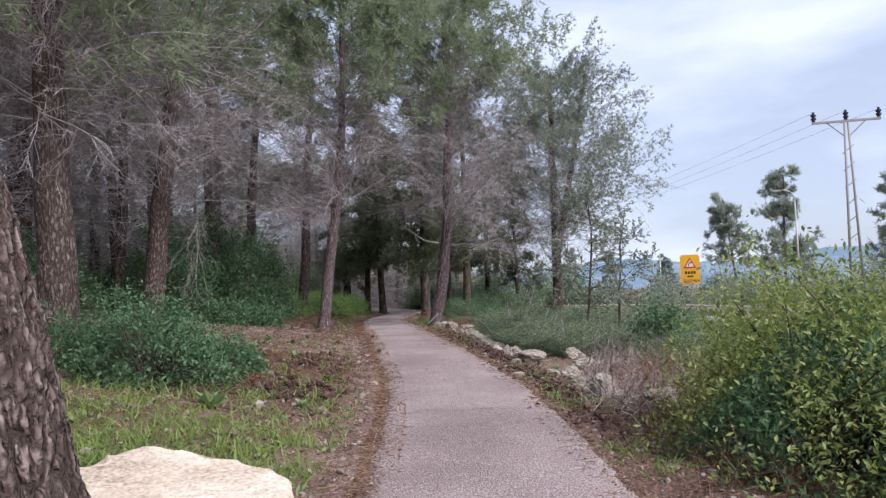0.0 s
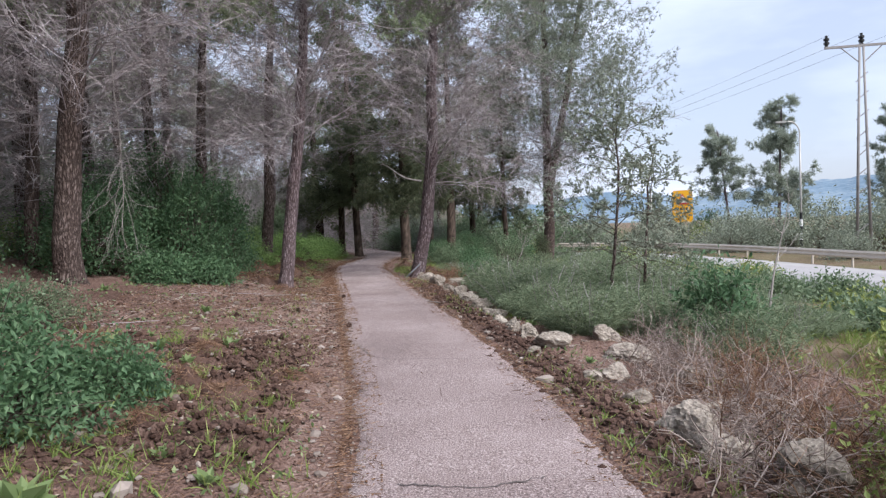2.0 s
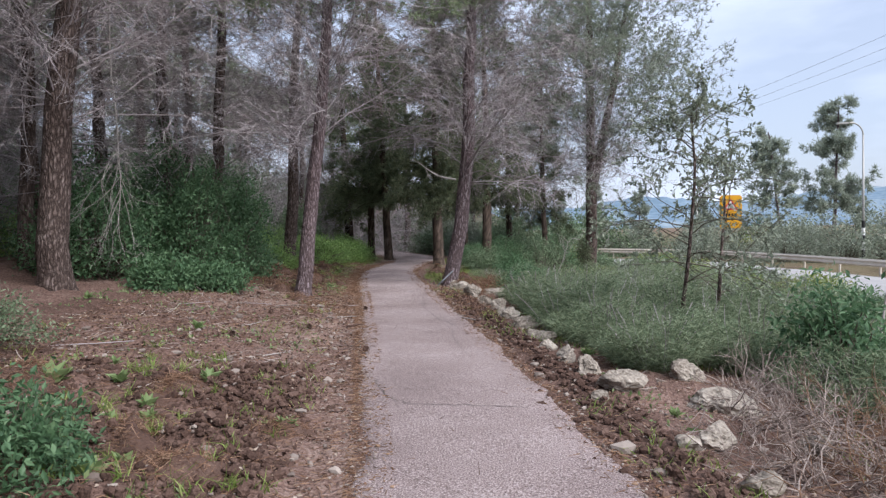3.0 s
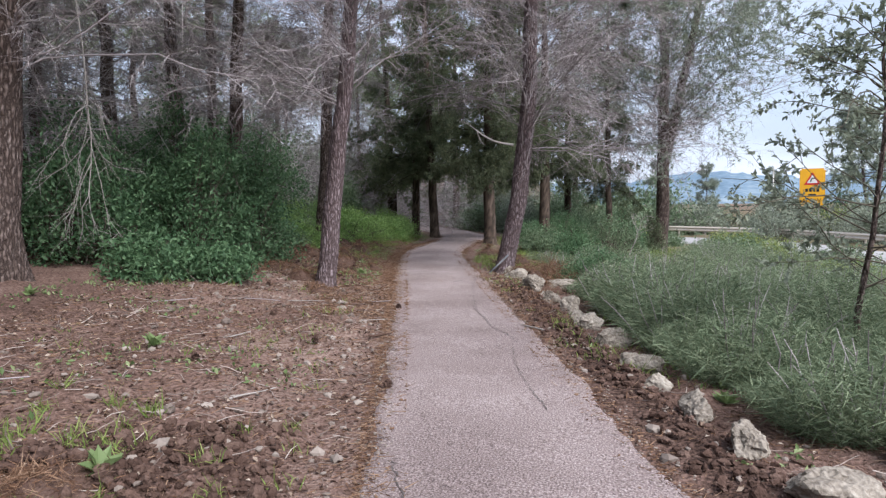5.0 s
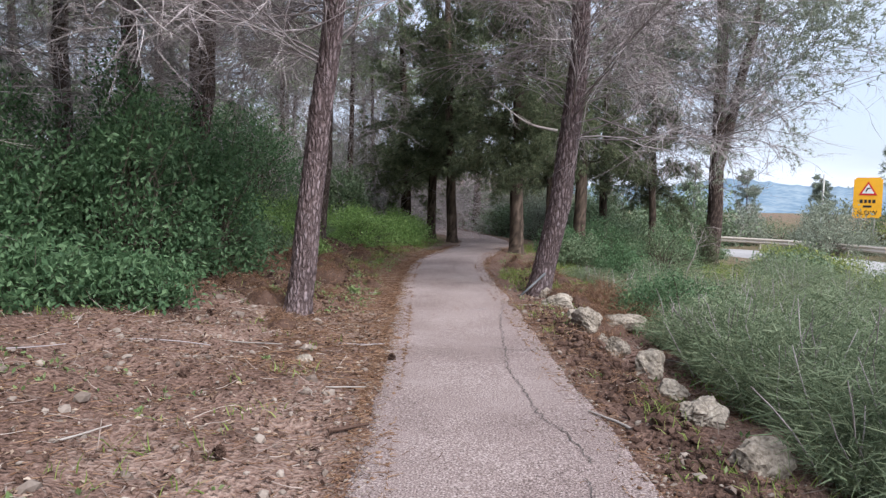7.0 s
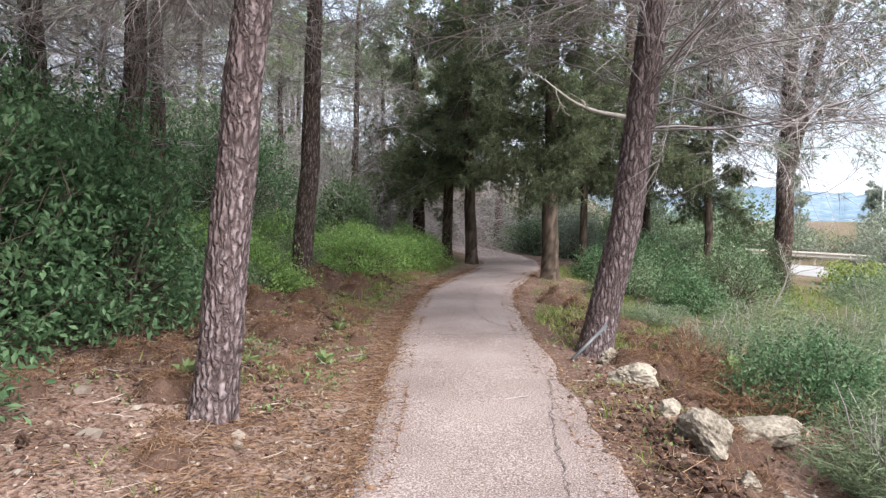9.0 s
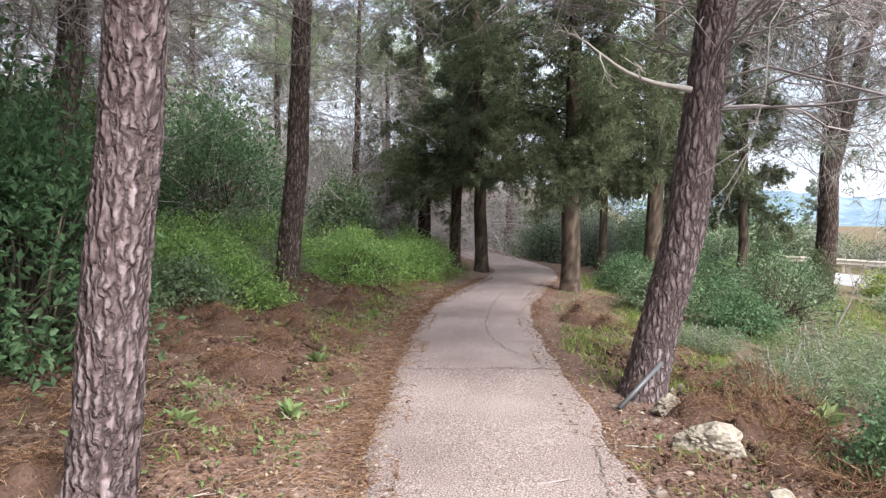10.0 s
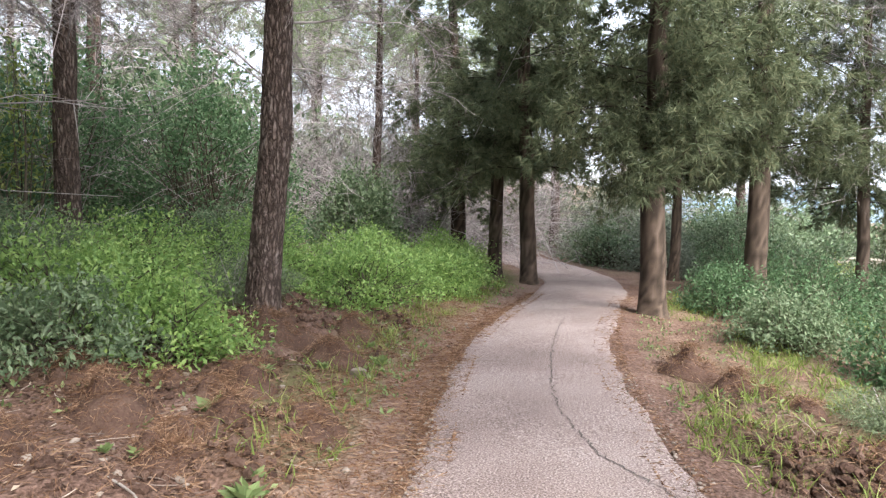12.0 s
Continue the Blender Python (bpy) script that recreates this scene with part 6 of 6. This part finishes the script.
for i, (x, y, sx, sy, h) in enumerate([(-1.35, 18.3, 0.4, 0.28, 0.16), (-1.7, 19.3, 0.45, 0.3, 0.18), (-1.15, 19.9, 0.35, 0.25, 0.13), (-2.1, 20.6, 0.45, 0.35, 0.2), (-1.75, 21.6, 0.4, 0.3, 0.17), (-2.6, 22.0, 0.5, 0.35, 0.2),
                                       (-2.35, 23.2, 0.45, 0.3, 0.18), (-3.1, 23.6, 0.5, 0.35, 0.2), (-0.95, 15.9, 0.3, 0.2, 0.14), (-2.9, 19.0, 0.5, 0.35, 0.18), (-2.4, 17.6, 0.4, 0.3, 0.15), (-3.0, 21.0, 0.5, 0.35, 0.18),
                                       (2.25, 19.5, 0.4, 0.3, 0.2), (2.45, 18.8, 0.35, 0.25, 0.17), (2.75, 21.6, 0.5, 0.4, 0.24), (2.6, 20.2, 0.5, 0.35, 0.22), (3.0, 19.4, 0.4, 0.3, 0.18), (2.5, 21.4, 0.45, 0.3, 0.16), (2.2, 22.6, 0.4, 0.3, 0.14), (1.2, 7.9, 0.4, 0.2, 0.14), (0.1, 8.6, 0.5, 0.3, 0.14), (-0.9, 8.2, 0.45, 0.3, 0.15), (0.7, 5.9, 0.4, 0.25, 0.13), (-1.4, 7.0, 0.5, 0.3, 0.14), (0.9, 6.8, 0.5, 0.22, 0.12), (0.2, 6.5, 0.45, 0.25, 0.12), (-0.5, 7.4, 0.45, 0.3, 0.12), (0.4, 7.4, 0.4, 0.22, 0.1)]):
    mound(x, y, sx, sy, h, 600 + i, 31 * i)
rng = np.random.default_rng(640)
for i in range(44):
    y = rng.uniform(16.4, 24.6)
    x = centre(y) + (rng.uniform(-3.8, -1.75) if i % 4 else rng.uniform(1.5, 2.8))
    s = rng.uniform(0.16, 0.34)
    mound(x, y, s * 1.2, s, s * 0.6, 650 + i, 47 * i)

# metal bar and black pipe end at the foot of the leaning pine
M_PIPE = plain("black_pipe", (0.02, 0.02, 0.022), 0.4)
bm = bmesh.new()
rod(bm, (1.4, 19.72, height(1.4, 19.72) + 0.02), (1.76, 20.06, height(1.76, 20.06) + 0.42), 0.02, 8)
tagged(part_bm("metal_bar", bm, plain("dull_steel", (0.16, 0.165, 0.175), 0.5, 0.3), None, smooth=True), "dark grey metal bar leaning on the pine's foot", "metal bar")
bm = bmesh.new()
z0 = height(2.15, 20.25)
rod(bm, (1.9, 20.12, z0 + 0.12), (2.08, 20.04, z0 + 0.1), 0.04, 16)
tagged(part_bm("pipe", bm, M_PIPE, None, smooth=True), "short black plastic pipe end behind a rock", "pipe")
